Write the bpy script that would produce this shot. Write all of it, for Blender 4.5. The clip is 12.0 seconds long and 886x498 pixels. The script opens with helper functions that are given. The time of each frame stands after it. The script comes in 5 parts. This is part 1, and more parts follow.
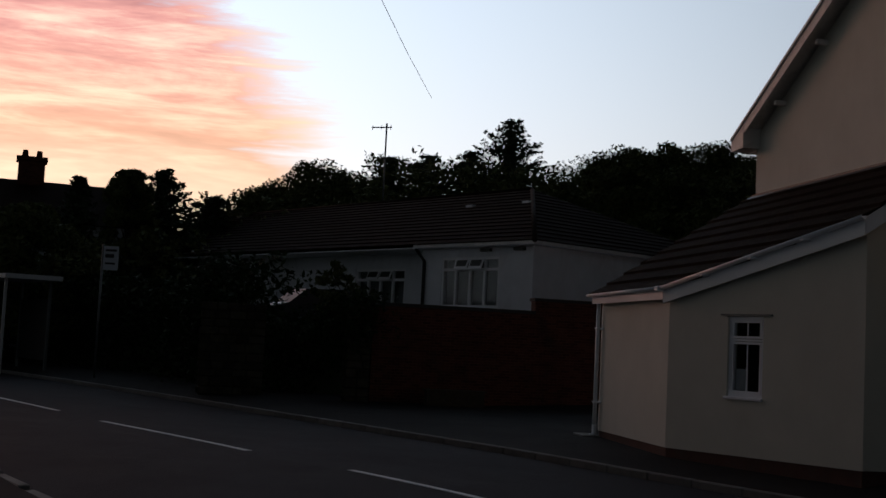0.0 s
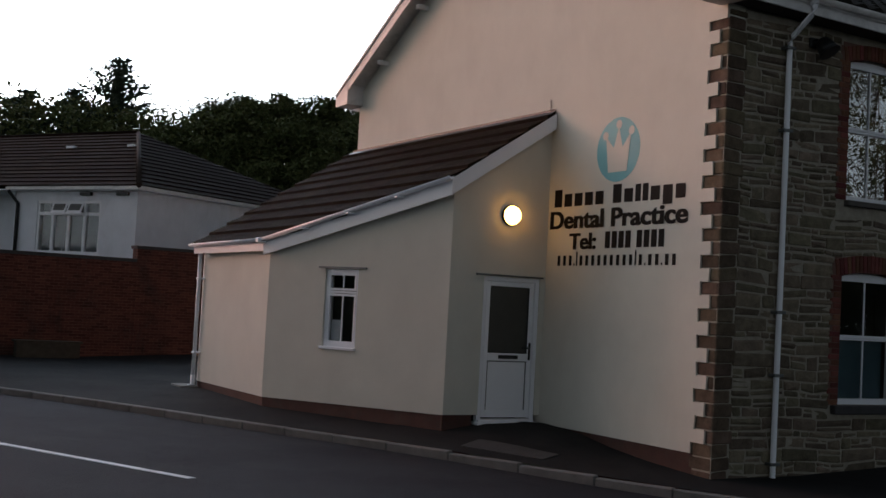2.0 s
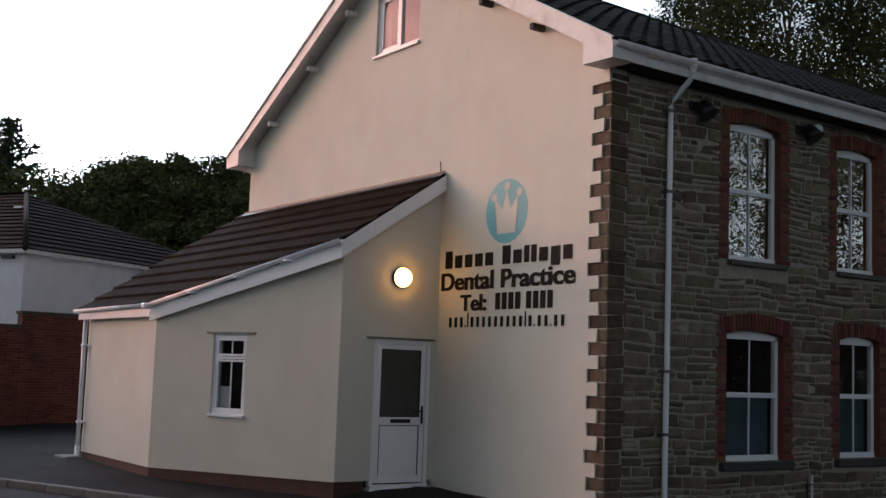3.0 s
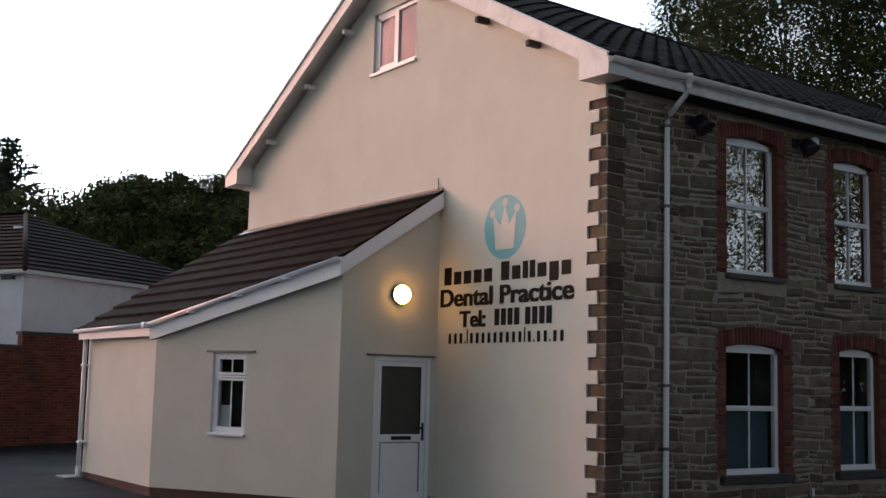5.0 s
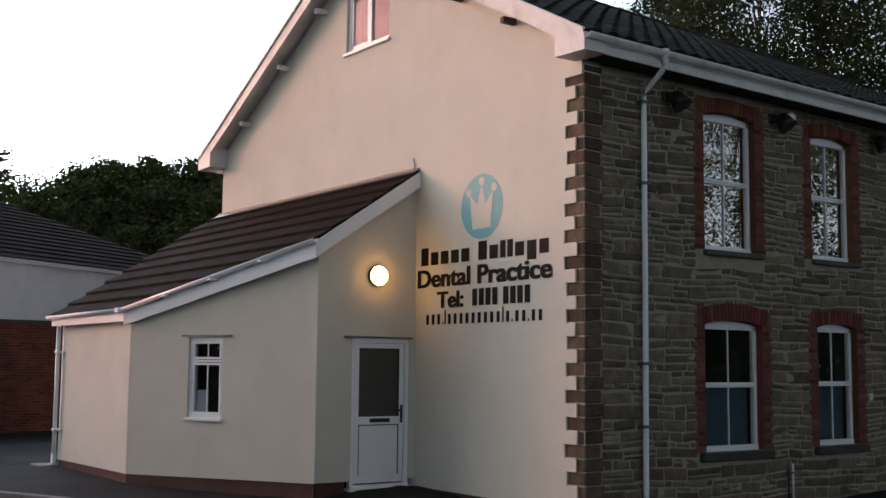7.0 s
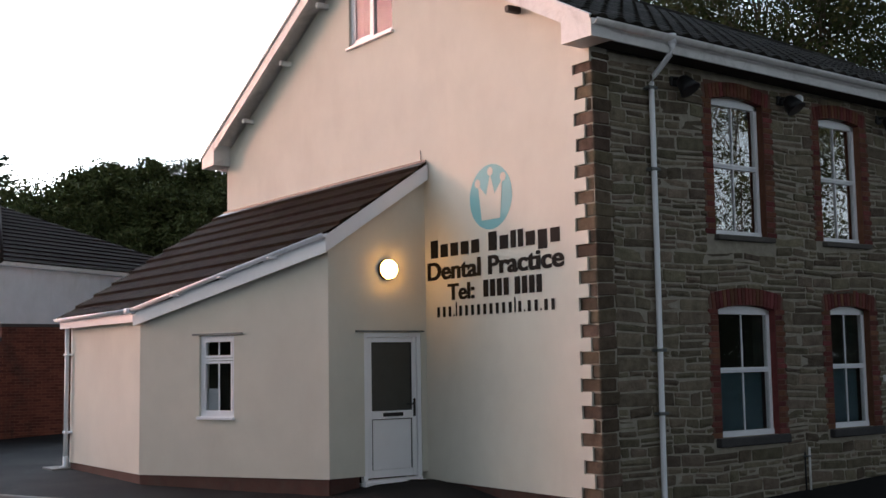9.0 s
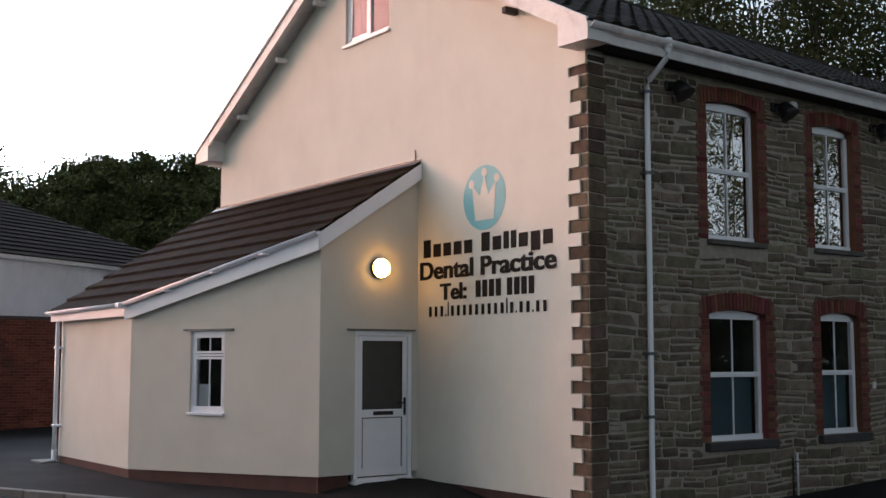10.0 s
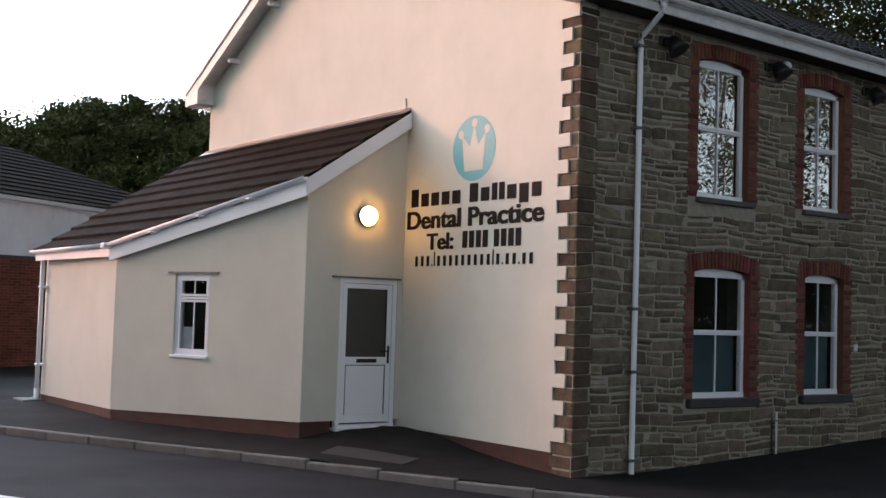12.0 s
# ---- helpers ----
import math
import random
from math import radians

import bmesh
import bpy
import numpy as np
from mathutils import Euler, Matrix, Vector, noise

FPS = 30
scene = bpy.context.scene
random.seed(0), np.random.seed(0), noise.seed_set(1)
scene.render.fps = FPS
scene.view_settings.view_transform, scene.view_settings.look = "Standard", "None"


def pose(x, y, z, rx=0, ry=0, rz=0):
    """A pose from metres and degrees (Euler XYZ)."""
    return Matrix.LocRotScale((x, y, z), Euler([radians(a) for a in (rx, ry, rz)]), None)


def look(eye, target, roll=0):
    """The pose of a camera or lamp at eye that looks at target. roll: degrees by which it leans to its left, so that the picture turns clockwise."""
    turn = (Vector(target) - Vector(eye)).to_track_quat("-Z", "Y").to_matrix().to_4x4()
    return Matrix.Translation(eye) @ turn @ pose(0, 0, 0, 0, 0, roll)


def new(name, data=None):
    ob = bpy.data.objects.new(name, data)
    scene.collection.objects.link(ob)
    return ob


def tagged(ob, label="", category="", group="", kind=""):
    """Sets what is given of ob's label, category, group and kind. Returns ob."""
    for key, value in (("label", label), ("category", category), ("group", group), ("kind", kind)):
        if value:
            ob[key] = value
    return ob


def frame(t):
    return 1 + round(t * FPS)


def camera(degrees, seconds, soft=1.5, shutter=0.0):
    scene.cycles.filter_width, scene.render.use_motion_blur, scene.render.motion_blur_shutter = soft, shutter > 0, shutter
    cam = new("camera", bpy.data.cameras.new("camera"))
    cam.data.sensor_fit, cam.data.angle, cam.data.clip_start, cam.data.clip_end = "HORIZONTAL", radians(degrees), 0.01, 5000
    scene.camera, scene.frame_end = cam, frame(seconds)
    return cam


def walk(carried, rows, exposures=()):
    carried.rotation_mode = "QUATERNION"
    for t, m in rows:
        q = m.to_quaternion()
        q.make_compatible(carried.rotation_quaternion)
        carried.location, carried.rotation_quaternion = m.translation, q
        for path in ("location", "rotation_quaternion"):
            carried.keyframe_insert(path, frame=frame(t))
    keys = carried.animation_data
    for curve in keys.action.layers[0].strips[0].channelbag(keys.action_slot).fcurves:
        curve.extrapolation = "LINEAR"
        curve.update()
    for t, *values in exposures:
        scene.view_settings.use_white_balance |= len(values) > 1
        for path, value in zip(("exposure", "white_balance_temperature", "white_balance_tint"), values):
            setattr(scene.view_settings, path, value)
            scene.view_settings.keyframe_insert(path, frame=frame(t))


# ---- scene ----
cam = camera(42.0, 12.0)
PATH = [
    (0, (10.549, -10.187, 1.483), (7.6101, -9.6317, 1.7185), 2.85),
    (0.5, (10.610, -10.284, 1.566), (7.7638, -9.3405, 1.6619), 1.83),
    (1, (10.537, -10.191, 1.561), (7.7537, -9.0715, 1.6014), 1.98),
    (1.5, (10.481, -10.053, 1.534), (7.7872, -8.7362, 1.6285), 3.12),
    (2, (10.653, -10.050, 1.557), (8.0564, -8.5551, 1.7075), 3.10),
    (2.5, (10.651, -9.930, 1.602), (8.1433, -8.3029, 1.8499), 2.91),
    (3, (10.655, -9.835, 1.661), (8.1990, -8.1397, 1.9689), 2.03),
    (5, (10.694, -9.842, 1.679), (8.2416, -8.1502, 2.0257), 1.42),
    (5.5, (10.690, -9.844, 1.693), (8.2374, -8.1497, 2.0338), 1.27),
    (6, (10.675, -9.875, 1.663), (8.2086, -8.1979, 1.9893), 0.11),
    (6.5, (10.643, -9.913, 1.669), (8.1726, -8.2392, 1.9785), 1.30),
    (7, (10.572, -9.764, 1.663), (8.1510, -8.0180, 1.9656), 0.55),
    (7.2, (10.552, -9.778, 1.669), (8.1247, -8.0436, 1.9832), 0.30),
    (8.8, (10.430, -9.818, 1.648), (8.0032, -8.0774, 1.9307), 0.02),
    (9, (10.427, -9.828, 1.633), (8.0049, -8.0814, 1.9216), -0.93),
    (9.5, (10.426, -9.840, 1.623), (8.0047, -8.0926, 1.9102), -0.70),
    (10, (10.437, -9.851, 1.638), (8.0274, -8.0879, 1.9246), 0.06),
    (10.5, (10.447, -9.831, 1.624), (8.0495, -8.0479, 1.8923), 0.77),
    (11, (10.450, -9.790, 1.629), (8.0539, -8.0018, 1.8739), 1.56),
    (11.5, (10.443, -9.787, 1.575), (8.0479, -7.9879, 1.7423), 2.41),
    (12, (10.415, -9.813, 1.578), (8.0169, -8.0186, 1.7471), 1.78),
]
EXPOSURES = [(0.0, -4.50), (0.5, -3.90), (1.0, -3.22), (1.5, -2.62), (2.0, -2.16), (2.5, -1.82), (3.0, -1.62), (5.0, -1.50), (7.0, -1.38), (9.0, -1.12), (10.5, -1.06), (12.0, -0.78)]
walk(cam, [(t, look(eye, target, roll)) for t, eye, target, roll in PATH], EXPOSURES)

# ---- light ----
SUN_YAW = 100.0          # where the sun went down, degrees to the left of +y
sun_dir = Vector((-math.sin(radians(SUN_YAW)), math.cos(radians(SUN_YAW)), 0.0))
world = bpy.data.worlds.new("dusk")
scene.world = world
world.use_nodes = True


class Tree:
    """Short spelling for node trees."""

    def __init__(self, nt):
        self.nt = nt

    def add(self, kind, **values):
        n = self.nt.nodes.new(kind)
        for key, v in values.items():
            if key in n.inputs:
                n.inputs[key].default_value = v
            else:
                n.inputs[key.replace("_", " ")].default_value = v
        return n

    def link(self, a, b):
        self.nt.links.new(a, b)

    def ramp(self, fac, stops):
        n = self.nt.nodes.new("ShaderNodeValToRGB")
        el = n.color_ramp.elements
        while len(el) < len(stops):
            el.new(0.5)
        for e, (p, c) in zip(el, stops):
            e.position, e.color = p, (*c, 1) if len(c) == 3 else c
        self.link(fac, n.inputs[0])
        return n.outputs[0]

    def mix(self, fac, a, b, blend="MIX"):
        n = self.nt.nodes.new("ShaderNodeMix")
        n.data_type, n.blend_type = "RGBA", blend
        for sock, v in ((n.inputs[0], fac), (n.inputs[6], a), (n.inputs[7], b)):
            if hasattr(v, "default_value") or hasattr(v, "links"):
                self.link(v, sock)
            elif isinstance(v, (int, float)):
                sock.default_value = v
            else:
                sock.default_value = (*v, 1)
        return n.outputs[2]

    def math(self, op, a, b=0.0, clamp=False):
        n = self.nt.nodes.new("ShaderNodeMath")
        n.operation, n.use_clamp = op, clamp
        for sock, v in ((n.inputs[0], a), (n.inputs[1], b)):
            if isinstance(v, (int, float)):
                sock.default_value = v
            else:
                self.link(v, sock)
        return n.outputs[0]


def make_world():
    nt = world.node_tree
    nt.nodes.clear()
    T = Tree(nt)
    sky = T.add("ShaderNodeTexSky")
    sky.sky_type, sky.sun_disc = "NISHITA", False
    sky.sun_elevation, sky.sun_rotation = radians(2.0), radians(-SUN_YAW)
    sky.air_density, sky.dust_density, sky.ozone_density = 1.0, 2.0, 1.5
    geo = T.add("ShaderNodeTexCoord")
    sep = T.add("ShaderNodeSeparateXYZ")
    T.link(geo.outputs["Generated"], sep.inputs[0])
    dot = T.add("ShaderNodeVectorMath")
    dot.operation = "DOT_PRODUCT"
    T.link(geo.outputs["Generated"], dot.inputs[0])
    dot.inputs[1].default_value = sun_dir
    toward = dot.outputs["Value"]
    up = sep.outputs[2]
    # afterglow: pale and bright low in the west, fading round to a dim blue east
    near = T.math("POWER", T.math("MAXIMUM", T.math("ADD", T.math("MULTIPLY", toward, 0.5), 0.5), 0.0), GLOW_POWER)
    fall = T.math("POWER", T.math("SUBTRACT", 1.0, T.math("MAXIMUM", up, 0.0)), 2.2)
    pale = T.mix(fall, (0.60, 0.76, 1.0), (0.85, 0.94, 1.0))
    warm = T.mix(T.math("MULTIPLY", near, T.math("POWER", fall, 4.0)), pale, (1.0, 0.66, 0.36))
    # streaked pink cloud low in the west
    mp = T.add("ShaderNodeMapping")
    mp.inputs["Scale"].default_value = (2.0, 2.0, 16.0)
    mp.inputs["Rotation"].default_value = (0.16, 0.0, 0.0)
    T.link(geo.outputs["Generated"], mp.inputs[0])
    streak = T.add("ShaderNodeTexNoise", Scale=2.2, Detail=9.0, Roughness=0.62, Distortion=0.6)
    T.link(mp.outputs[0], streak.inputs["Vector"])
    ripple = T.add("ShaderNodeTexNoise", Scale=9.0, Detail=6.0, Roughness=0.6)
    T.link(mp.outputs[0], ripple.inputs["Vector"])
    grain = T.math("ADD", T.math("MULTIPLY", streak.outputs[0], 0.7), T.math("MULTIPLY", ripple.outputs[0], 0.3))
    # the cloud bank ends in a ragged edge towards the north
    side = T.add("ShaderNodeVectorMath")
    side.operation = "DOT_PRODUCT"
    T.link(geo.outputs["Generated"], side.inputs[0])
    side.inputs[1].default_value = (-math.sin(radians(CLOUD_EDGE + 90)), math.cos(radians(CLOUD_EDGE + 90)), -0.65)
    edge = T.math("ADD", T.math("MULTIPLY", T.math("ADD", side.outputs["Value"], 0.15), 14.0), T.math("MULTIPLY", T.math("SUBTRACT", grain, 0.5), 5.0))
    bank = T.math("MULTIPLY", T.math("ADD", edge, 0.5, True), T.ramp(up, [(0.0, (0.0, 0, 0)), (0.06, (0.6, 0.6, 0.6)), (0.16, (1, 1, 1)), (0.75, (0.7, 0.7, 0.7)), (1.0, (0.0, 0, 0))]), True)
    cloud = T.ramp(grain, [(0.36, (0.62, 0.25, 0.24)), (0.48, (0.95, 0.42, 0.36)), (0.62, (1.15, 0.86, 0.66))])
    cloud = T.mix(T.ramp(up, [(0.06, (0.85, 0.85, 0.85)), (0.24, (0.0, 0.0, 0.0))]), cloud, (1.15, 0.80, 0.42))
    # away from the sunset and overhead the cloud loses its pink
    rosy = T.math("MULTIPLY", T.ramp(near, [(0.12, (0, 0, 0)), (0.6, (1, 1, 1))]), T.ramp(up, [(0.30, (1, 1, 1)), (0.52, (0, 0, 0))]))
    cloud = T.mix(rosy, (0.70, 0.78, 0.86), cloud)
    floor_l = T.math("MULTIPLY", T.math("ADD", T.math("MULTIPLY", T.math("POWER", fall, 1.5), 3.1), 0.38), SKY_FLOOR)
    level = T.math("ADD", T.math("MULTIPLY", near, GLOW_GAIN), floor_l)
    plain = T.mix(1.0, warm, (1, 1, 1), "MULTIPLY")
    sc = T.add("ShaderNodeVectorMath")
    sc.operation = "SCALE"
    T.link(plain, sc.inputs[0])
    T.link(level, sc.inputs["Scale"])
    sc2 = T.add("ShaderNodeVectorMath")
    sc2.operation = "SCALE"
    T.link(cloud, sc2.inputs[0])
    T.link(T.math("ADD", T.math("MULTIPLY", T.math("MULTIPLY", near, CLOUD_GAIN), T.math("ADD", T.math("MULTIPLY", rosy, 0.6), 0.4)), floor_l), sc2.inputs["Scale"])
    both = T.mix(bank, sc.outputs[0], sc2.outputs[0])
    bg1 = T.add("ShaderNodeBackground", Strength=0.01)
    T.link(sky.outputs[0], bg1.inputs[0])
    bg2 = T.add("ShaderNodeBackground", Strength=1.0)
    T.link(both, bg2.inputs[0])
    s = T.add("ShaderNodeAddShader")
    T.link(bg1.outputs[0], s.inputs[0])
    T.link(bg2.outputs[0], s.inputs[1])
    out = T.add("ShaderNodeOutputWorld")
    T.link(s.outputs[0], out.inputs[0])


GLOW_POWER, GLOW_GAIN, SKY_FLOOR, CLOUD_GAIN, CLOUD_EDGE = 6.0, 30.0, 0.78, 23.6, 89.0
make_world()
sun = bpy.data.lights.new("sun", "SUN")
sun.energy, sun.angle, sun.color = 3.7, radians(12), (1.0, 0.40, 0.28)
sun_ob = new("sun", sun)
sun_ob.matrix_world = look((0, 0, 0), -(sun_dir + Vector((0.0, -0.35, 0.17))))

# ---- materials ----
def material(name, base, rough=0.7, metal=0.0, vary=0.25, scale=6.0, fine=60.0, bump=0.3, per=0.0, spec=0.4, stain=None, island=False):
    m = bpy.data.materials.new(name)
    m.use_nodes = True
    nt = m.node_tree
    T = Tree(nt)
    b = nt.nodes["Principled BSDF"]
    g = T.add("ShaderNodeNewGeometry")
    n1 = T.add("ShaderNodeTexNoise", Scale=scale, Detail=6.0, Roughness=0.6)
    n2 = T.add("ShaderNodeTexNoise", Scale=fine, Detail=4.0, Roughness=0.65)
    for n in (n1, n2):
        T.link(g.outputs["Position"], n.inputs["Vector"])
    lo = tuple(c * (1 - vary) for c in base)
    hi = tuple(min(1.0, c * (1 + vary)) for c in base)
    col = T.ramp(n1.outputs[0], [(0.3, lo), (0.7, hi)])
    col = T.mix(0.35 * min(1.0, vary * 3), col, T.ramp(n2.outputs[0], [(0.3, tuple(c * 0.55 for c in base)), (0.7, tuple(min(1, c * 1.35) for c in base))]))
    if stain:
        n3 = T.add("ShaderNodeTexNoise", Scale=stain[1], Detail=7.0, Roughness=0.7, Distortion=0.8)
        mp = T.add("ShaderNodeMapping")
        mp.inputs["Scale"].default_value = stain[2]
        T.link(g.outputs["Position"], mp.inputs[0])
        T.link(mp.outputs[0], n3.inputs["Vector"])
        col = T.mix(T.ramp(n3.outputs[0], [(0.5, (0, 0, 0)), (0.75, (stain[3],) * 3)]), col, stain[0])
    if per:
        r = g.outputs["Random Per Island"] if island else T.add("ShaderNodeObjectInfo").outputs["Random"]
        hs = T.add("ShaderNodeHueSaturation")
        T.link(T.math("ADD", T.math("MULTIPLY", r, 2 * per), 1.0 - per), hs.inputs["Value"])
        T.link(T.math("ADD", T.math("MULTIPLY", T.math("FRACT", T.math("MULTIPLY", r, 7.3)), 0.05), 0.475), hs.inputs["Hue"])
        T.link(col, hs.inputs["Color"])
        col = hs.outputs[0]
    T.link(col, b.inputs["Base Color"])
    b.inputs["Roughness"].default_value, b.inputs["Metallic"].default_value = rough, metal
    b.inputs["Specular IOR Level"].default_value = spec
    if bump:
        bp = T.add("ShaderNodeBump", Strength=bump, Distance=0.02)
        T.link(T.math("ADD", n2.outputs[0], T.math("MULTIPLY", n1.outputs[0], 0.6)), bp.inputs["Height"])
        T.link(bp.outputs[0], b.inputs["Normal"])
    return m


def glass(name, tint=(0.9, 0.93, 0.93), rough=0.0, ior=1.33):
    m = bpy.data.materials.new(name)
    m.use_nodes = True
    b = m.node_tree.nodes["Principled BSDF"]
    b.inputs["Base Color"].default_value = (*tint, 1)
    b.inputs["Roughness"].default_value = rough
    b.inputs["Transmission Weight"].default_value = 1.0
    b.inputs["IOR"].default_value = ior
    return m


M = {}
M["render"] = material("cream_render", (0.665, 0.645, 0.572), 0.85, vary=0.05, scale=1.2, fine=140, bump=0.25, spec=0.2, stain=((0.42, 0.38, 0.33), 1.0, (1.2, 1.2, 0.45), 0.10))
M["white_wall"] = material("white_paint", (0.82, 0.84, 0.90), 0.8, vary=0.06, scale=1.5, fine=90, bump=0.2, spec=0.2, stain=((0.45, 0.45, 0.45), 1.1, (1.0, 1.0, 0.3), 0.3))
M["plinth"] = material("plinth_paint", (0.078, 0.033, 0.026), 0.8, vary=0.25, scale=3, fine=60, bump=0.4, stain=((0.06, 0.055, 0.05), 2.0, (1, 1, 1), 0.6))
M["upvc"] = material("white_upvc", (0.90, 0.91, 0.95), 0.35, vary=0.03, scale=2, fine=40, bump=0.02, spec=0.5)
M["barge"] = material("weathered_white_board", (0.72, 0.71, 0.70), 0.55, vary=0.08, scale=4, fine=50, bump=0.08, stain=((0.25, 0.24, 0.22), 2.4, (1, 1, 1), 0.5))
M["stone"] = material("rubble_stone", (0.182, 0.150, 0.108), 0.9, vary=0.42, scale=7, fine=45, bump=0.9, per=0.34, spec=0.15)
M["stone_far"] = material("rubble_stone_joined", (0.182, 0.150, 0.108), 0.9, vary=0.42, scale=7, fine=45, bump=0.9, per=0.34, spec=0.15, island=True)
# darker stone for the pier and garden wall
M["dark_stone"] = material("dark_rubble_stone", (0.060, 0.054, 0.040), 0.95, vary=0.45, scale=5, fine=45, bump=0.8, per=0.3, spec=0.1)
M["mortar"] = material("lime_mortar", (0.36, 0.325, 0.265), 0.95, vary=0.2, scale=8, fine=90, bump=0.6, spec=0.1)
M["quoin"] = material("brown_quoin_stone", (0.128, 0.096, 0.068), 0.9, vary=0.45, scale=6, fine=50, bump=0.8, per=0.3, spec=0.15)
M["brick"] = material("red_brick", (0.165, 0.060, 0.044), 0.85, vary=0.25, scale=9, fine=80, bump=0.5, per=0.35, spec=0.2)
M["wall_brick"] = material("dark_red_brickwork", (0.12, 0.038, 0.026), 0.9, vary=0.3, scale=1.3, fine=30, bump=0.5, stain=((0.035, 0.024, 0.02), 0.8, (1, 1, 0.6), 0.95))
def coursed_brick(m):
    """Lay faint running courses over a brick material, along y and up z."""
    T = Tree(m.node_tree)
    b = m.node_tree.nodes["Principled BSDF"]
    g = T.add("ShaderNodeNewGeometry")
    sep, com = T.add("ShaderNodeSeparateXYZ"), T.add("ShaderNodeCombineXYZ")
    T.link(g.outputs["Position"], sep.inputs[0])
    T.link(sep.outputs[1], com.inputs[0])
    T.link(sep.outputs[2], com.inputs[1])
    tex = T.add("ShaderNodeTexBrick", Scale=1.0, Mortar_Size=0.006, Mortar_Smooth=0.3, Brick_Width=0.225, Row_Height=0.075)
    tex.inputs["Color1"].default_value = (0.55, 0.48, 0.44, 1)
    tex.inputs["Color2"].default_value = (1.10, 1.05, 1.0, 1)
    tex.inputs["Mortar"].default_value = (1.5, 1.9, 1.9, 1)
    T.link(com.outputs[0], tex.inputs["Vector"])
    src = b.inputs["Base Color"].links[0].from_socket
    T.link(T.mix(1.0, src, tex.outputs["Color"], "MULTIPLY"), b.inputs["Base Color"])


coursed_brick(M["wall_brick"])
M["joint"] = material("brick_joint", (0.17, 0.10, 0.08), 0.95, vary=0.2, scale=8, fine=90, bump=0.4, spec=0.1)
M["soffit"] = material("eave_shade_soffit", (0.05, 0.042, 0.036), 0.8, vary=0.25, scale=4, fine=50, bump=0.2)
M["sill"] = material("slate_sill", (0.045, 0.042, 0.042), 0.7, vary=0.3, scale=6, fine=60, bump=0.4)
M["sill_pale"] = material("weathered_sill", (0.10, 0.09, 0.08), 0.8, vary=0.3, scale=6, fine=60, bump=0.4)
M["tile"] = material("brown_concrete_tile", (0.0158, 0.0106, 0.0070), 0.95, vary=0.3, scale=3, fine=50, bump=0.6, per=0.25, spec=0.03)
M["pantile"] = material("dark_roll_tile", (0.0175, 0.0142, 0.011), 0.9, vary=0.35, scale=3, fine=50, bump=0.6, spec=0.08, stain=((0.10, 0.095, 0.08), 3.0, (1, 1, 1), 0.4))
M["hip_tile"] = material("bungalow_tile", (0.0180, 0.0108, 0.0078), 0.95, vary=0.3, scale=1.2, fine=20, bump=0.6, spec=0.03)
M["hip_ridge"] = material("hip_ridge_tile", (0.035, 0.027, 0.022), 0.95, vary=0.3, scale=2, fine=20, bump=0.5, spec=0.05)
M["lead"] = material("lead_flashing", (0.05, 0.05, 0.052), 0.5, vary=0.2, scale=6, fine=50, bump=0.2)
M["asphalt"] = material("asphalt", (0.026, 0.026, 0.030), 0.9, vary=0.38, scale=0.7, fine=45, bump=0.9, spec=0.12, stain=((0.042, 0.041, 0.042), 0.6, (1, 1, 1), 0.6))
M["pavement"] = material("pavement_asphalt", (0.023, 0.022, 0.022), 0.95, vary=0.42, scale=0.9, fine=40, bump=0.9, spec=0.1, stain=((0.042, 0.039, 0.035), 0.9, (1, 1, 1), 0.6))
M["kerb"] = material("concrete_kerb", (0.17, 0.162, 0.15), 0.9, vary=0.25, scale=4, fine=90, bump=0.5, per=0.15)
M["line"] = material("road_paint", (0.62, 0.62, 0.60), 0.7, vary=0.15, scale=5, fine=60, bump=0.2, stain=((0.12, 0.12, 0.12), 6.0, (1, 1, 1), 0.6))
M["grass"] = material("rough_grass", (0.045, 0.055, 0.022), 0.95, vary=0.4, scale=0.4, fine=9, bump=0.8)
M["black"] = material("black_plastic", (0.012, 0.012, 0.013), 0.4, vary=0.2, scale=8, fine=60, bump=0.05)
M["letter"] = material("black_sign_paint", (0.009, 0.008, 0.008), 0.7, vary=0.1, scale=8, fine=60, bump=0.05, spec=0.1)
M["teal"] = material("teal_sign_paint", (0.13, 0.40, 0.45), 0.6, vary=0.05, scale=5, fine=60, bump=0.05)
M["iron"] = material("grey_painted_steel", (0.16, 0.17, 0.17), 0.5, 0.6, vary=0.2, scale=6, fine=50, bump=0.1)
# shade of unlit rooms as a base colour
M["dark_in"] = material("unlit_room_dark", (0.05, 0.05, 0.05), 0.9, vary=0.2, scale=3, fine=20, bump=0)
M["curtain"] = material("grey_net_curtain", (0.17, 0.18, 0.19), 0.95, vary=0.1, scale=8, fine=40, bump=0.2)
M["blind"] = material("blue_grey_blind", (0.075, 0.125, 0.145), 0.9, vary=0.1, scale=8, fine=40, bump=0.1)
M["paper"] = material("white_paper_notice", (0.62, 0.64, 0.68), 0.9, vary=0.04, scale=8, fine=40, bump=0)
M["bark"] = material("tree_bark", (0.07, 0.055, 0.04), 0.95, vary=0.35, scale=8, fine=40, bump=0.8)
M["leaf"] = material("broad_leaves", (0.098, 0.112, 0.042), 0.8, vary=0.3, scale=0.6, fine=8, bump=0, per=0.4, spec=0.15, island=True)
M["birch"] = material("birch_leaves", (0.036, 0.047, 0.018), 0.85, vary=0.3, scale=0.6, fine=8, bump=0, per=0.4, spec=0.1, island=True)
M["needle"] = material("conifer_needles", (0.038, 0.055, 0.028), 0.8, vary=0.3, scale=0.6, fine=8, bump=0, per=0.35, island=True)
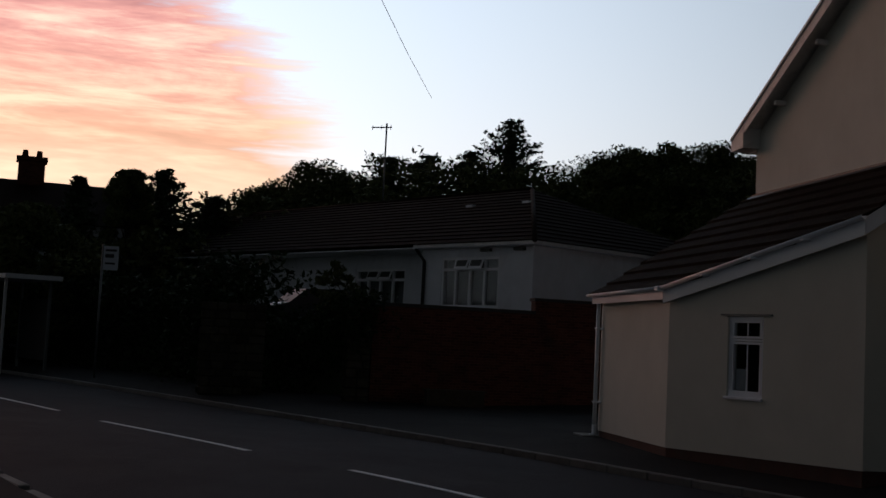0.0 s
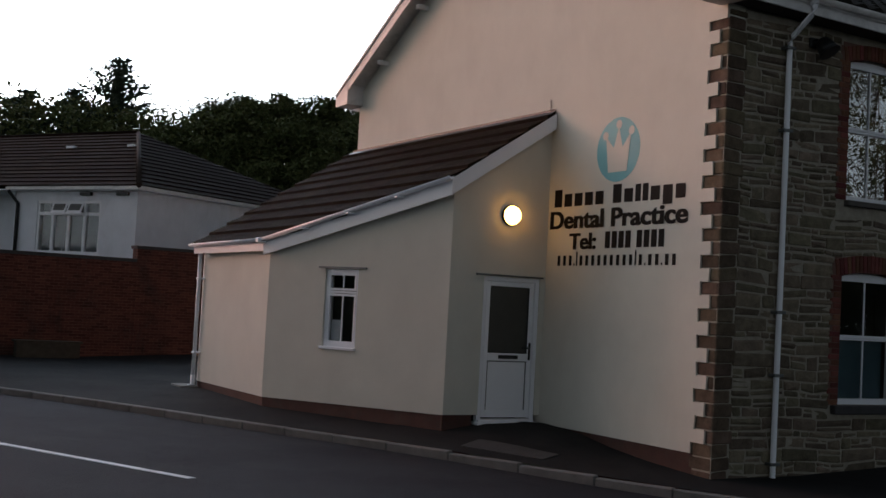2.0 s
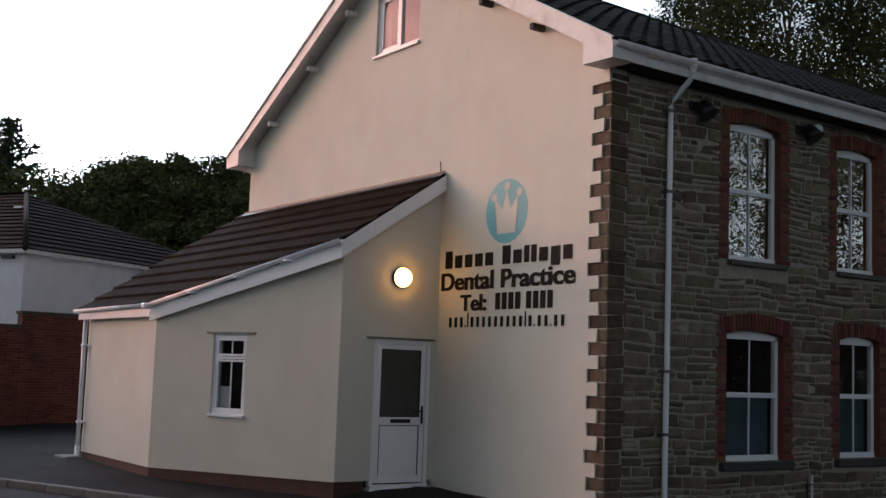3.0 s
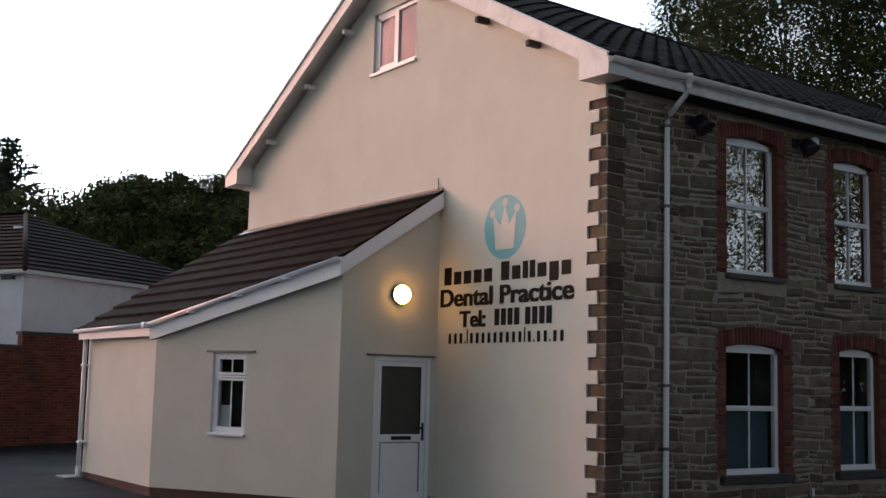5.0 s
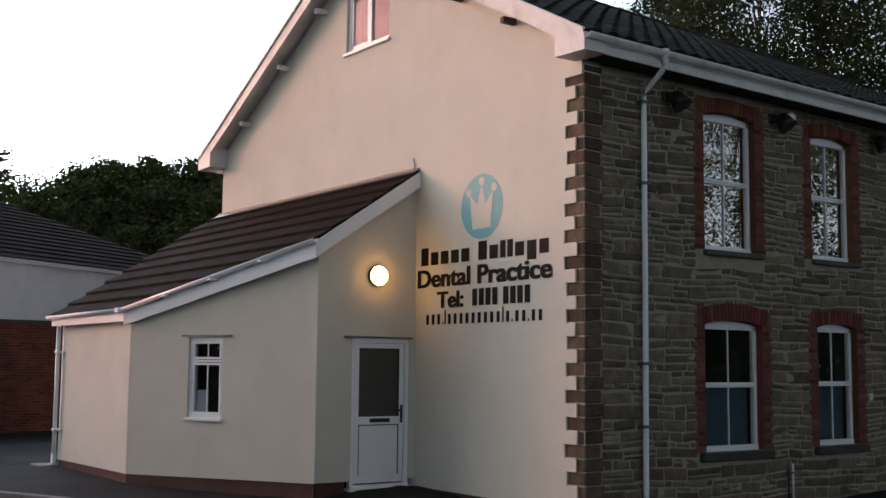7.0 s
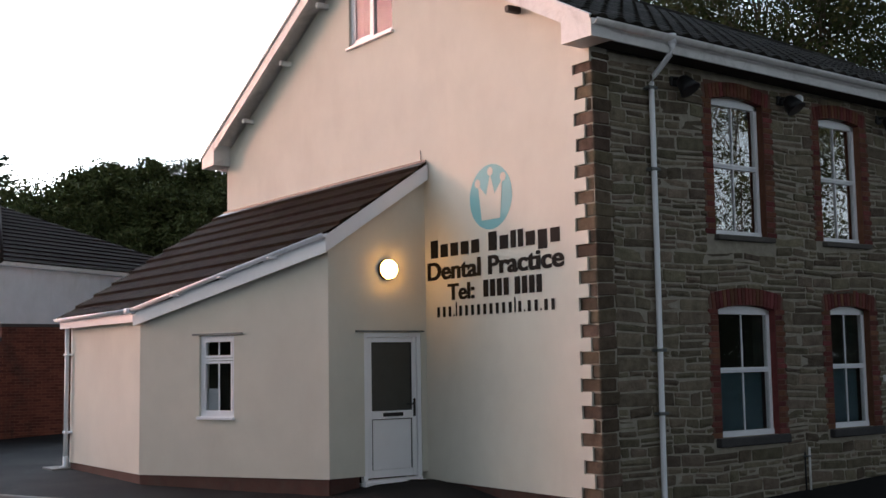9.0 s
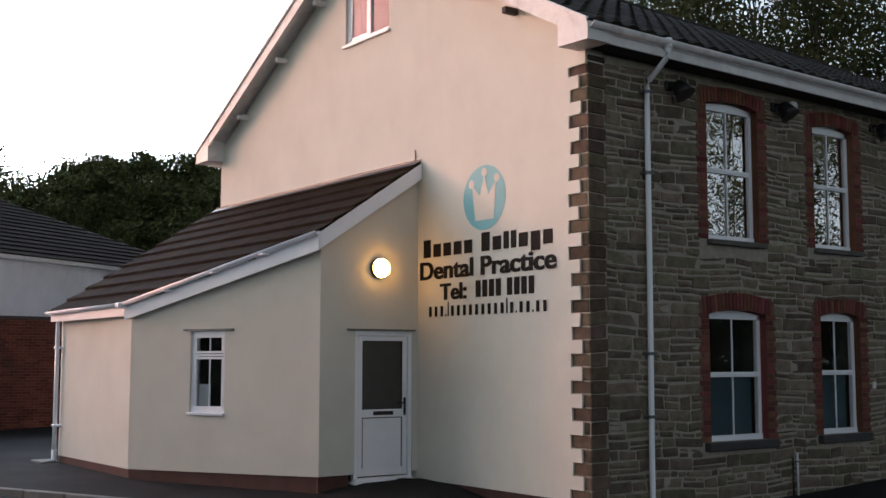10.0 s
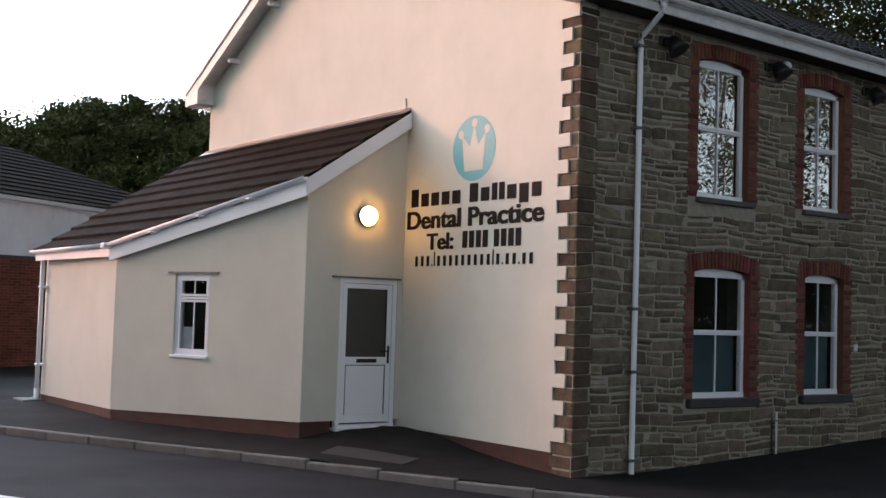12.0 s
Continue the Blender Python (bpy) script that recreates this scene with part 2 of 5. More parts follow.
M["ivy"] = material("dark_hedge_leaves", (0.024, 0.038, 0.014), 0.8, vary=0.3, scale=1.0, fine=9, bump=0, per=0.4, spec=0.1, island=True)
M["glass"] = glass("window_glass")
M["coated"] = glass("coated_window_glass", ior=3.8)
M["frosted"] = material("obscured_glass", (0.045, 0.046, 0.04), 0.35, vary=0.12, scale=5, fine=120, bump=0.15, spec=0.5)
M["car"] = material("dark_car_paint", (0.015, 0.016, 0.020), 0.45, vary=0.05, scale=3, fine=40, bump=0, spec=0.6)
M["silver"] = material("bonnet_sky_gleam", (0.6, 0.62, 0.65), 0.25, vary=0.03, scale=3, fine=40, bump=0, spec=0.6)
lampm = bpy.data.materials.new("lit_opal_diffuser")
lampm.use_nodes = True
lb = lampm.node_tree.nodes["Principled BSDF"]
lb.inputs["Base Color"].default_value = (0.9, 0.8, 0.6, 1)
lb.inputs["Emission Color"].default_value = (1.0, 0.47, 0.10, 1)
lb.inputs["Emission Strength"].default_value = 66.0
M["lamp"] = lampm


# ---- building helpers ----
def mesh(name, bm, mats, parent=None, label=""):
    me = bpy.data.meshes.new(name)
    bm.normal_update()
    bm.to_mesh(me)
    bm.free()
    for m in mats if isinstance(mats, (list, tuple)) else [mats]:
        me.materials.append(m)
    ob = new(name, me)
    if parent:
        ob.parent = parent
    if label:
        ob["label"] = label
    return ob


def part(name, bm, mat, parent, label=""):
    return mesh(name, bm, mat, parent, label)


def thing(name, label, category, group="", kind=""):
    return tagged(new(name), label, category, group, kind)


def box(bm, x0, x1, y0, y1, z0, z1, bevel=0.0):
    vs = [bm.verts.new(c) for c in ((x0, y0, z0), (x1, y0, z0), (x1, y1, z0), (x0, y1, z0), (x0, y0, z1), (x1, y0, z1), (x1, y1, z1), (x0, y1, z1))]
    fs = [bm.faces.new([vs[i] for i in q]) for q in ((3, 2, 1, 0), (4, 5, 6, 7), (0, 1, 5, 4), (1, 2, 6, 5), (2, 3, 7, 6), (3, 0, 4, 7))]
    if bevel:
        bmesh.ops.bevel(bm, geom=list({e for f in fs for e in f.edges}), offset=bevel, segments=1, affect="EDGES")
    return vs


def boxes(*bs, bevel=0.0):
    bm = bmesh.new()
    for b in bs:
        box(bm, *b, bevel=bevel)
    return bm


def prism(bm, pts, vec):
    """Extrude the flat polygon pts (3D points) by vec."""
    a = [bm.verts.new(p) for p in pts]
    b = [bm.verts.new(Vector(p) + Vector(vec)) for p in pts]
    bm.faces.new(a[::-1])
    bm.faces.new(b)
    n = len(pts)
    for i in range(n):
        bm.faces.new((a[i], a[(i + 1) % n], b[(i + 1) % n], b[i]))


def poly(pts, vec):
    bm = bmesh.new()
    prism(bm, pts, vec)
    bmesh.ops.recalc_face_normals(bm, faces=bm.faces)
    return bm


def tube(bm, pts, r, n=10):
    """A round pipe through the points."""
    pts = [Vector(p) for p in pts]
    rings = []
    for i, p in enumerate(pts):
        d = (pts[min(i + 1, len(pts) - 1)] - pts[max(i - 1, 0)]).normalized()
        u = d.cross((0, 0, 1) if abs(d.z) < 0.9 else (1, 0, 0)).normalized()
        v = d.cross(u)
        rr = r[i] if isinstance(r, (list, tuple)) else r
        rings.append([bm.verts.new(p + rr * (math.cos(a) * u + math.sin(a) * v)) for a in (2 * math.pi * k / n for k in range(n))])
    for a, b in zip(rings, rings[1:]):
        for k in range(n):
            f = bm.faces.new((a[k], a[(k + 1) % n], b[(k + 1) % n], b[k]))
            f.smooth = True
    bm.faces.new(rings[0][::-1])
    bm.faces.new(rings[-1])


def pipe(pts, r, n=10):
    bm = bmesh.new()
    tube(bm, pts, r, n)
    bmesh.ops.recalc_face_normals(bm, faces=bm.faces)
    return bm


def gutter(bm, a, b, r=0.06, n=8):
    """A half-round trough from a to b."""
    a, b = Vector(a), Vector(b)
    d = (b - a).normalized()
    side = d.cross((0, 0, 1)).normalized()
    up = side.cross(d)
    rows = []
    for p in (a, b):
        ring = []
        for rr in (r, r - 0.008):
            ang = [math.pi * k / n for k in range(n + 1)]
            ring.append([bm.verts.new(p + rr * (math.cos(t) * side - math.sin(t) * up)) for t in (ang if rr == r else ang[::-1])])
        rows.append(ring[0] + ring[1])
    m = len(rows[0])
    for k in range(m):
        f = bm.faces.new((rows[0][k], rows[0][(k + 1) % m], rows[1][(k + 1) % m], rows[1][k]))
        f.smooth = True
    h = n + 1
    for row in rows:
        for k in range(n):
            bm.faces.new((row[k], row[k + 1], row[m - 2 - k], row[m - 1 - k]))


def trough(a, b, r=0.06):
    bm = bmesh.new()
    gutter(bm, a, b, r)
    bmesh.ops.recalc_face_normals(bm, faces=bm.faces)
    return bm


def place(bm, o, ux, uy, uz):
    """Move a mesh made in a local frame to origin o with the axes given."""
    m = Matrix((ux, uy, uz)).transposed().to_4x4()
    m.translation = Vector(o)
    bm.transform(m)
    if m.to_3x3().determinant() < 0:
        bmesh.ops.reverse_faces(bm, faces=bm.faces)
    return bm


def clip(pts, n, d):
    """The part of a convex polygon (2D) where n.p <= d."""
    out = []
    for i, p in enumerate(pts):
        q = pts[(i + 1) % len(pts)]
        sp, sq = n[0] * p[0] + n[1] * p[1] - d, n[0] * q[0] + n[1] * q[1] - d
        if sp <= 0:
            out.append(p)
        if sp * sq < 0:
            k = sp / (sp - sq)
            out.append((p[0] + k * (q[0] - p[0]), p[1] + k * (q[1] - p[1])))
    return out


def smooth(a, b, v):
    k = min(1.0, max(0.0, (v - a) / (b - a)))
    return k * k * (3 - 2 * k)


# ---- ground, road, pavement ----
KERB = [(-70, -38.5), (-40, -22.0), (-30, -16.6), (-21.5, -11.9), (-13.2, -7.6), (-8.8, -5.3), (-5.6, -3.95), (-3.3, -2.85), (-1.4, -1.85), (0.6, -0.95), (2.6, 0.35), (6.0, 3.4), (12.0, 10.0), (30.0, 33.0), (60, 75)]


def resample(pts, step):
    out, carry = [Vector(pts[0])], 0.0
    for a, b in zip(pts, pts[1:]):
        a, b = Vector(a), Vector(b)
        n = max(1, round((b - a).length / step))
        out += [a.lerp(b, (i + 1) / n) for i in range(n)]
    for _ in range(3):
        out = [out[0]] + [(p + 2 * q + r) / 4 for p, q, r in zip(out, out[1:], out[2:])] + [out[-1]]
    return out


STATIONS = resample(KERB, 0.9)
NORMALS = []
for i in range(len(STATIONS)):
    d = (STATIONS[min(i + 1, len(STATIONS) - 1)] - STATIONS[max(i - 1, 0)]).normalized()
    NORMALS.append(Vector((-d.y, d.x)))          # towards the houses


def kerb_top(x, y):
    return -0.29 - 0.10 * smooth(-4.0, 1.0, x) + 0.10 * smooth(3, 20, y)


def pave_z(x, y, off):
    near = kerb_top(x, y)
    base = -0.205 - 0.17 * smooth(-3.4, 0.3, x) + 0.042 * min(8.0, max(0.0, y - 1.4)) * smooth(-4, -1, x)
    base += 0.13 * smooth(-1.9, -0.7, y) * smooth(-1.8, -3.0, x) * smooth(1.5, 0.2, y)    # rise to the door
    return near + (base - near) * smooth(0.0, 1.7, off)


def road_z(x, y, off):
    """off: metres from the far kerb towards the camera's side."""
    near = kerb_top(x, y) - 0.11
    return near + (0.27 - 0.0) * smooth(0, 9.5, off) * smooth(-30, -8, x) + 0.05 * math.sin(math.pi * min(1, off / 8.6))


def strip(offsets, zfun, sign):
    bm = bmesh.new()
    rows = []
    for s, n in zip(STATIONS, NORMALS):
        row = []
        for o in offsets:
            p = s + sign * o * n
            row.append(bm.verts.new((p.x, p.y, zfun(p.x, p.y, o))))
        rows.append(row)
    for a, b in zip(rows, rows[1:]):
        for k in range(len(offsets) - 1):
            bm.faces.new((a[k], b[k], b[k + 1], a[k + 1]) if sign > 0 else (a[k], a[k + 1], b[k + 1], b[k]))
    for f in bm.faces:
        f.smooth = True
    return bm


ROAD_W = 9.1
road = tagged(mesh("road", strip([0, 0.4, 1, 2, 3, 4, 5, 6, 7, 8, ROAD_W], road_z, -1), M["asphalt"]), "dark grey worn asphalt road with a broken white line", "road", kind="structure")
pavement = tagged(mesh("pavement", strip([0.125, 0.3, 0.6, 0.9, 1.2, 1.5, 1.8, 2.4, 3.5, 5, 7, 10, 14, 18, 24], pave_z, 1), M["pavement"]), "dark asphalt pavement and yard round the building", "pavement", kind="structure")
pavement_near = tagged(mesh("pavement_near", strip([ROAD_W + 0.125, 9.5, 11, 13, 16, 20, 30], lambda x, y, o: road_z(x, y, ROAD_W) + 0.11 + 0.01 * (o - ROAD_W), -1), M["pavement"]), "asphalt footway on the far side of the road", "pavement", kind="structure")


def ground_z(x, y):
    hill = 2.35 * smooth(-19.8, -23.5, x) * smooth(-1.5, 1.5, y + 5.5 - 0.55 * (x + 20)) + 5.0 * smooth(-34, -70, x)
    return -0.85 + hill + 6.0 * smooth(14, 60, y) * smooth(10, -10, x)


def make_ground():
    bm = bmesh.new()
    N = 90
    line = [math.copysign((math.exp(abs(k) / N * 5.2) - 1) / (math.exp(5.2) - 1) * 1500, k) for k in range(-N, N + 1)]
    grid = [[bm.verts.new((x, y, ground_z(x, y))) for y in line] for x in line]
    for a, b in zip(grid, grid[1:]):
        for k in range(len(line) - 1):
            bm.faces.new((a[k], b[k], b[k + 1], a[k + 1])).smooth = True
    return tagged(mesh("ground", bm, M["grass"]), "rough dark grass rising gently behind the houses", "ground", kind="structure")


make_ground()

# centre line, five long dashes
def dash(name, s0, s1, off):
    bm = bmesh.new()
    row = []
    n = 8
    for i in range(n + 1):
        s = s0 + (s1 - s0) * i / n
        k = int(s)
        f = s - k
        p = STATIONS[k].lerp(STATIONS[k + 1], f)
        nn = NORMALS[k].lerp(NORMALS[k + 1], f).normalized()
        pr = []
        mid = off[0] + (off[1] - off[0]) * i / n
        for o in (mid - 0.055, mid + 0.055):
            q = p - o * nn
            pr += [bm.verts.new((q.x, q.y, road_z(q.x, q.y, o) + h)) for h in (0.004, -0.01)]
        row.append(pr)
    for a, b in zip(row, row[1:]):
        bm.faces.new((a[0], a[2], b[2], b[0]))
        bm.faces.new((a[0], b[0], b[1], a[1]))
        bm.faces.new((a[2], a[3], b[3], b[2]))
    bmesh.ops.recalc_face_normals(bm, faces=bm.faces)
    return tagged(mesh(name, bm, M["line"]), "worn white painted dash on the asphalt", "road marking", "centre line of the road", "structure")


def station_near(x, y):
    return min(range(len(STATIONS)), key=lambda i: (STATIONS[i] - Vector((x, y))).length)


def along(x, y):
    """How far along the kerb's stations a place lies."""
    i = min(station_near(x, y), len(STATIONS) - 2)
    d = STATIONS[i + 1] - STATIONS[i]
    return i + max(-0.5, min(1.0, (Vector((x, y)) - STATIONS[i]).dot(d) / d.length_squared))


DASHES = [(along(*a), along(*b)) for a, b in (((-24.0, -19.0), (-19.8, -16.7)), ((-17.0, -15.2), (-12.6, -12.95)), ((-10.4, -11.7), (-6.2, -9.5)), ((-4.3, -8.2), (-0.8, -6.25)), ((0.8, -5.1), (4.2, -2.6)))]
for (a, b), off in zip(DASHES, ((4.9, 4.9), (5.0, 5.2), (5.35, 5.1), (4.7, 4.2), (4.1, 4.1))):
    dash("road_marking", a, b, off)


# ---- things ----
UX, UY, UZ = Vector((1, 0, 0)), Vector((0, 1, 0)), Vector((0, 0, 1))
EAVE, RIDGE_X, RIDGE_Z, LEN = 5.50, -5.25, 8.78, 13.0
LEFT = -10.5
SLOPE = (RIDGE_Z - 5.78) / (0.40 - RIDGE_X)
house = thing("stone_house", "two-storey stone cottage with a cream rendered gable end", "house")


def gable_wall():
    """Rendered gable with toothed edge against the quoin stones, with a hole for the attic window."""
    t = 0.30
    top = lambda x: 5.72 + SLOPE * (0.40 - x) - 0.12 if x > RIDGE_X else 5.72 + SLOPE * (x + 10.9) - 0.12
    bm = bmesh.new()
    wx0, wx1, wz0, wz1 = GW
    for a, b in ((LEFT, wx0), (wx0, RIDGE_X), (RIDGE_X, wx1), (wx1, -0.35)):
        if wx0 - 1e-6 <= a and b <= wx1 + 1e-6:
            prism(bm, [(a, 0, -0.10), (b, 0, -0.10), (b, 0, wz0), (a, 0, wz0)], (0, t, 0))
            prism(bm, [(a, 0, wz1), (b, 0, wz1), (b, 0, top(b)), (a, 0, top(a))], (0, t, 0))
        else:
            prism(bm, [(a, 0, -0.10), (b, 0, -0.10), (b, 0, top(b)), (a, 0, top(a))], (0, t, 0))
    prism(bm, [(-0.35, 0, 5.36), (0, 0, 5.36), (0, 0, top(0)), (-0.35, 0, top(-0.35))], (0, t, 0))
    z, k = QUOIN_Z0, 0
    while z < 5.36:
        if z > -0.12:
            rk = random.Random(k)
            w = rk.uniform(0.095, 0.15) if k % 2 else rk.uniform(0.285, 0.345)
            lo, hi = z, min(z + QUOIN_H, 5.36)
            part("render_tooth", poly([(-0.35, 0, lo), (-w, 0, lo), (-w - rk.uniform(-0.012, 0.012), 0, hi), (-0.35, 0, hi)], (0, t, 0)), M["render"], house)
        z, k = z + QUOIN_H, k + 1
    bmesh.ops.remove_doubles(bm, verts=bm.verts, dist=0.0005)
    bmesh.ops.recalc_face_normals(bm, faces=bm.faces)
    return part("gable_wall", bm, M["render"], house, "smooth cream render, toothed against the corner stones")


GW = (-5.80, -4.48, 6.86, 7.90)
QUOIN_Z0, QUOIN_H = -0.46, 0.1675
gable_wall()
part("plinth", boxes((LEFT, -0.34, 0.03, 0.3, -0.7, -0.10)), M["plinth"], house, "dark plinth under the render")
part("rear_wall", boxes((LEFT, LEFT + 0.3, 0.3, LEN, -0.7, 5.6)), M["render"], house)
part("end_wall", poly([(LEFT, LEN, -0.7), (0, LEN, -0.7), (0, LEN, 5.35), (RIDGE_X, LEN, 8.0), (LEFT, LEN, 5.35)], (0, 0.3, 0)), M["render"], house)

# stone front with openings: (y0, y1, z0, z1)
WIN = [(2.23, 3.41, 0.545, 2.255), (4.67, 5.63, 0.555, 2.275), (7.10, 8.05, 0.555, 2.275), (2.25, 3.32, 3.275, 5.15), (4.60, 5.60, 3.285, 5.10), (7.15, 8.05, 3.285, 5.10)]
RISE = 0.062


def arch_z(w, y):
    y0, y1, z0, z1 = w
    k = (2 * y - y0 - y1) / (y1 - y0)
    return z1 + RISE * (1 - k * k)


def front_backing():
    """The wall core behind the stones, cut round the openings."""
    bm = bmesh.new()
    holes = [(w[0] - 0.05, w[1] + 0.05, w[2], w[3]) for w in WIN]
    ys = sorted({0.05, LEN} | {v for w in holes for v in w[:2]})
    for a, b in zip(ys, ys[1:]):
        z = -0.75
        for w in sorted((w for w in holes if w[0] <= a and b <= w[1]), key=lambda w: w[2]):
            box(bm, -0.42, -0.004, a, b, z, w[2])
            z = w[3] + RISE
        box(bm, -0.42, -0.004, a, b, z, 5.52)
    bmesh.ops.remove_doubles(bm, verts=bm.verts, dist=0.0005)
    return part("front_wall", bm, M["mortar"], house, "coursed grey-brown rubble stone with pale mortar")


front = front_backing()
R = random.Random(5)


def course_wave(y, z):
    """How far a course wanders from the level at a place on the wall."""
    return 0.016 * math.sin(1.9 * y + 0.8 * z) + 0.012 * math.sin(4.7 * y + 2.3 * z + 1.0) + 0.007 * math.sin(11.0 * y + 5.1 * z)


def stone_block(p, seed):
    """An uneven rubble stone with rounded corners and a bulging face, at its place in the wall (y, z, w, h)."""
    y0, z0, w, h = p[0] + 0.009, p[1] + 0.009, p[2] - 0.018, p[3] - 0.018
    r = random.Random(seed)
    bm = bmesh.new()
    j = lambda s: r.uniform(-s, s)
    c = min(0.030, 0.3 * h, 0.3 * w)
    cut = lambda: c * r.uniform(0.2, 0.8)
    ring = [(cut(), 0), (w - cut(), 0), (w, cut()), (w, h - cut()), (w - cut(), h), (cut(), h), (0, h - cut()), (0, cut())]
    outer = [(y + j(0.011), z + j(0.010)) for y, z in ring]
    e = 0.010
    inner = [(w / 2 + (y - w / 2) * (1 - 2.4 * e / w) + j(0.005), h / 2 + (z - h / 2) * (1 - 2.4 * e / h) + j(0.005)) for y, z in outer]
    put = lambda x, y, z: bm.verts.new((x, y0 + y, z0 + z + course_wave(y0 + y, z0 + z)))
    lean = j(0.011)
    a = [put(-0.030, y, z) for y, z in outer]
    b = [put(-0.006, y, z) for y, z in outer]
    f = [put(0.006 + lean + j(0.006), y, z) for y, z in inner]
    m = put(0.018 + lean + j(0.012), w / 2 + j(w * 0.25), h / 2 + j(h * 0.2))
    for i in range(8):
        k = (i + 1) % 8
        bm.faces.new((a[i], a[k], b[k], b[i]))
        bm.faces.new((b[i], b[k], f[k], f[i]))
        bm.faces.new((f[i], f[k], m))
    return bm


def blocked(y0, y1, z0, z1):
    """Clear lengths of a course between openings, their brick dressings and sills."""
    spans = [(y0, y1)]
    for w in WIN:
        lo, hi = w[0] - 0.165, w[1] + 0.165
        if z1 > w[2] - 0.13 and z0 < w[3] + 0.20:
            spans = [s for a, b in spans for s in ((a, min(b, lo)), (max(a, hi), b)) if s[1] - s[0] > 0.05]
    return spans


PIECES = []
z = -0.52
while z < 5.44:
    h = R.choice((0.085, 0.11, 0.13, 0.15, 0.17, 0.19))
    h = min(h, 5.50 - z)
    for a, b in blocked(0.32, LEN, z, z + h):
        y = a
        while y < b - 0.04:
            w = R.choice((0.16, 0.22, 0.28, 0.34, 0.42, 0.52)) * (0.8 + 0.9 * h / 0.17) * 0.75
            if b - y - w < 0.12:
                w = b - y
            if h > 0.125 and R.random() < 0.38:
                q = h * R.uniform(0.36, 0.64)
                if R.random() < 0.4 and w > 0.26:
                    u = w * R.uniform(0.35, 0.65)
                    PIECES += [(y, z, w, q), (y, z + q, u, h - q), (y + u, z + q, w - u, h - q)]
                else:
                    PIECES += [(y, z, w, q), (y, z + q, w, h - q)]
            else:
                PIECES.append((y, z, w, h))
            y += w
    z += h
near_pieces = sorted(PIECES, key=lambda p: p[0])[:290]
near_set = set(near_pieces)
bm = bmesh.new()
for i, p in enumerate(PIECES):
    if p in near_set or p[0] > 9.6:
        continue
    b2 = stone_block(p, i)
    tmp = bpy.data.meshes.new("tmp")
    b2.to_mesh(tmp)
    b2.free()
    bm.from_mesh(tmp)
    bpy.data.meshes.remove(tmp)
tagged(part("stonework", bm, M["stone_far"], front, "grey-brown rubble stones"), kind="stuff")


# brick dressings round the windows
brick_mesh = {}


def brick(w, h, name="brick", parent=None, at=(0, 0, 0), tilt=0.0, depth=0.11, proud=0.008, mat=None):
    key = (round(w, 3), round(h, 3), round(depth, 3), mat)
    if key not in brick_mesh:
        bmx = boxes((-depth, proud, -w / 2, w / 2, -h / 2, h / 2), bevel=0.005)
        me = bpy.data.meshes.new("brick")
        bmx.to_mesh(me)
        bmx.free()
        me.materials.append(mat or M["brick"])
        brick_mesh[key] = me
    ob = new(name, brick_mesh[key])
    ob.parent = parent
    ob.matrix_basis = pose(*at, tilt, 0, 0)
    return ob


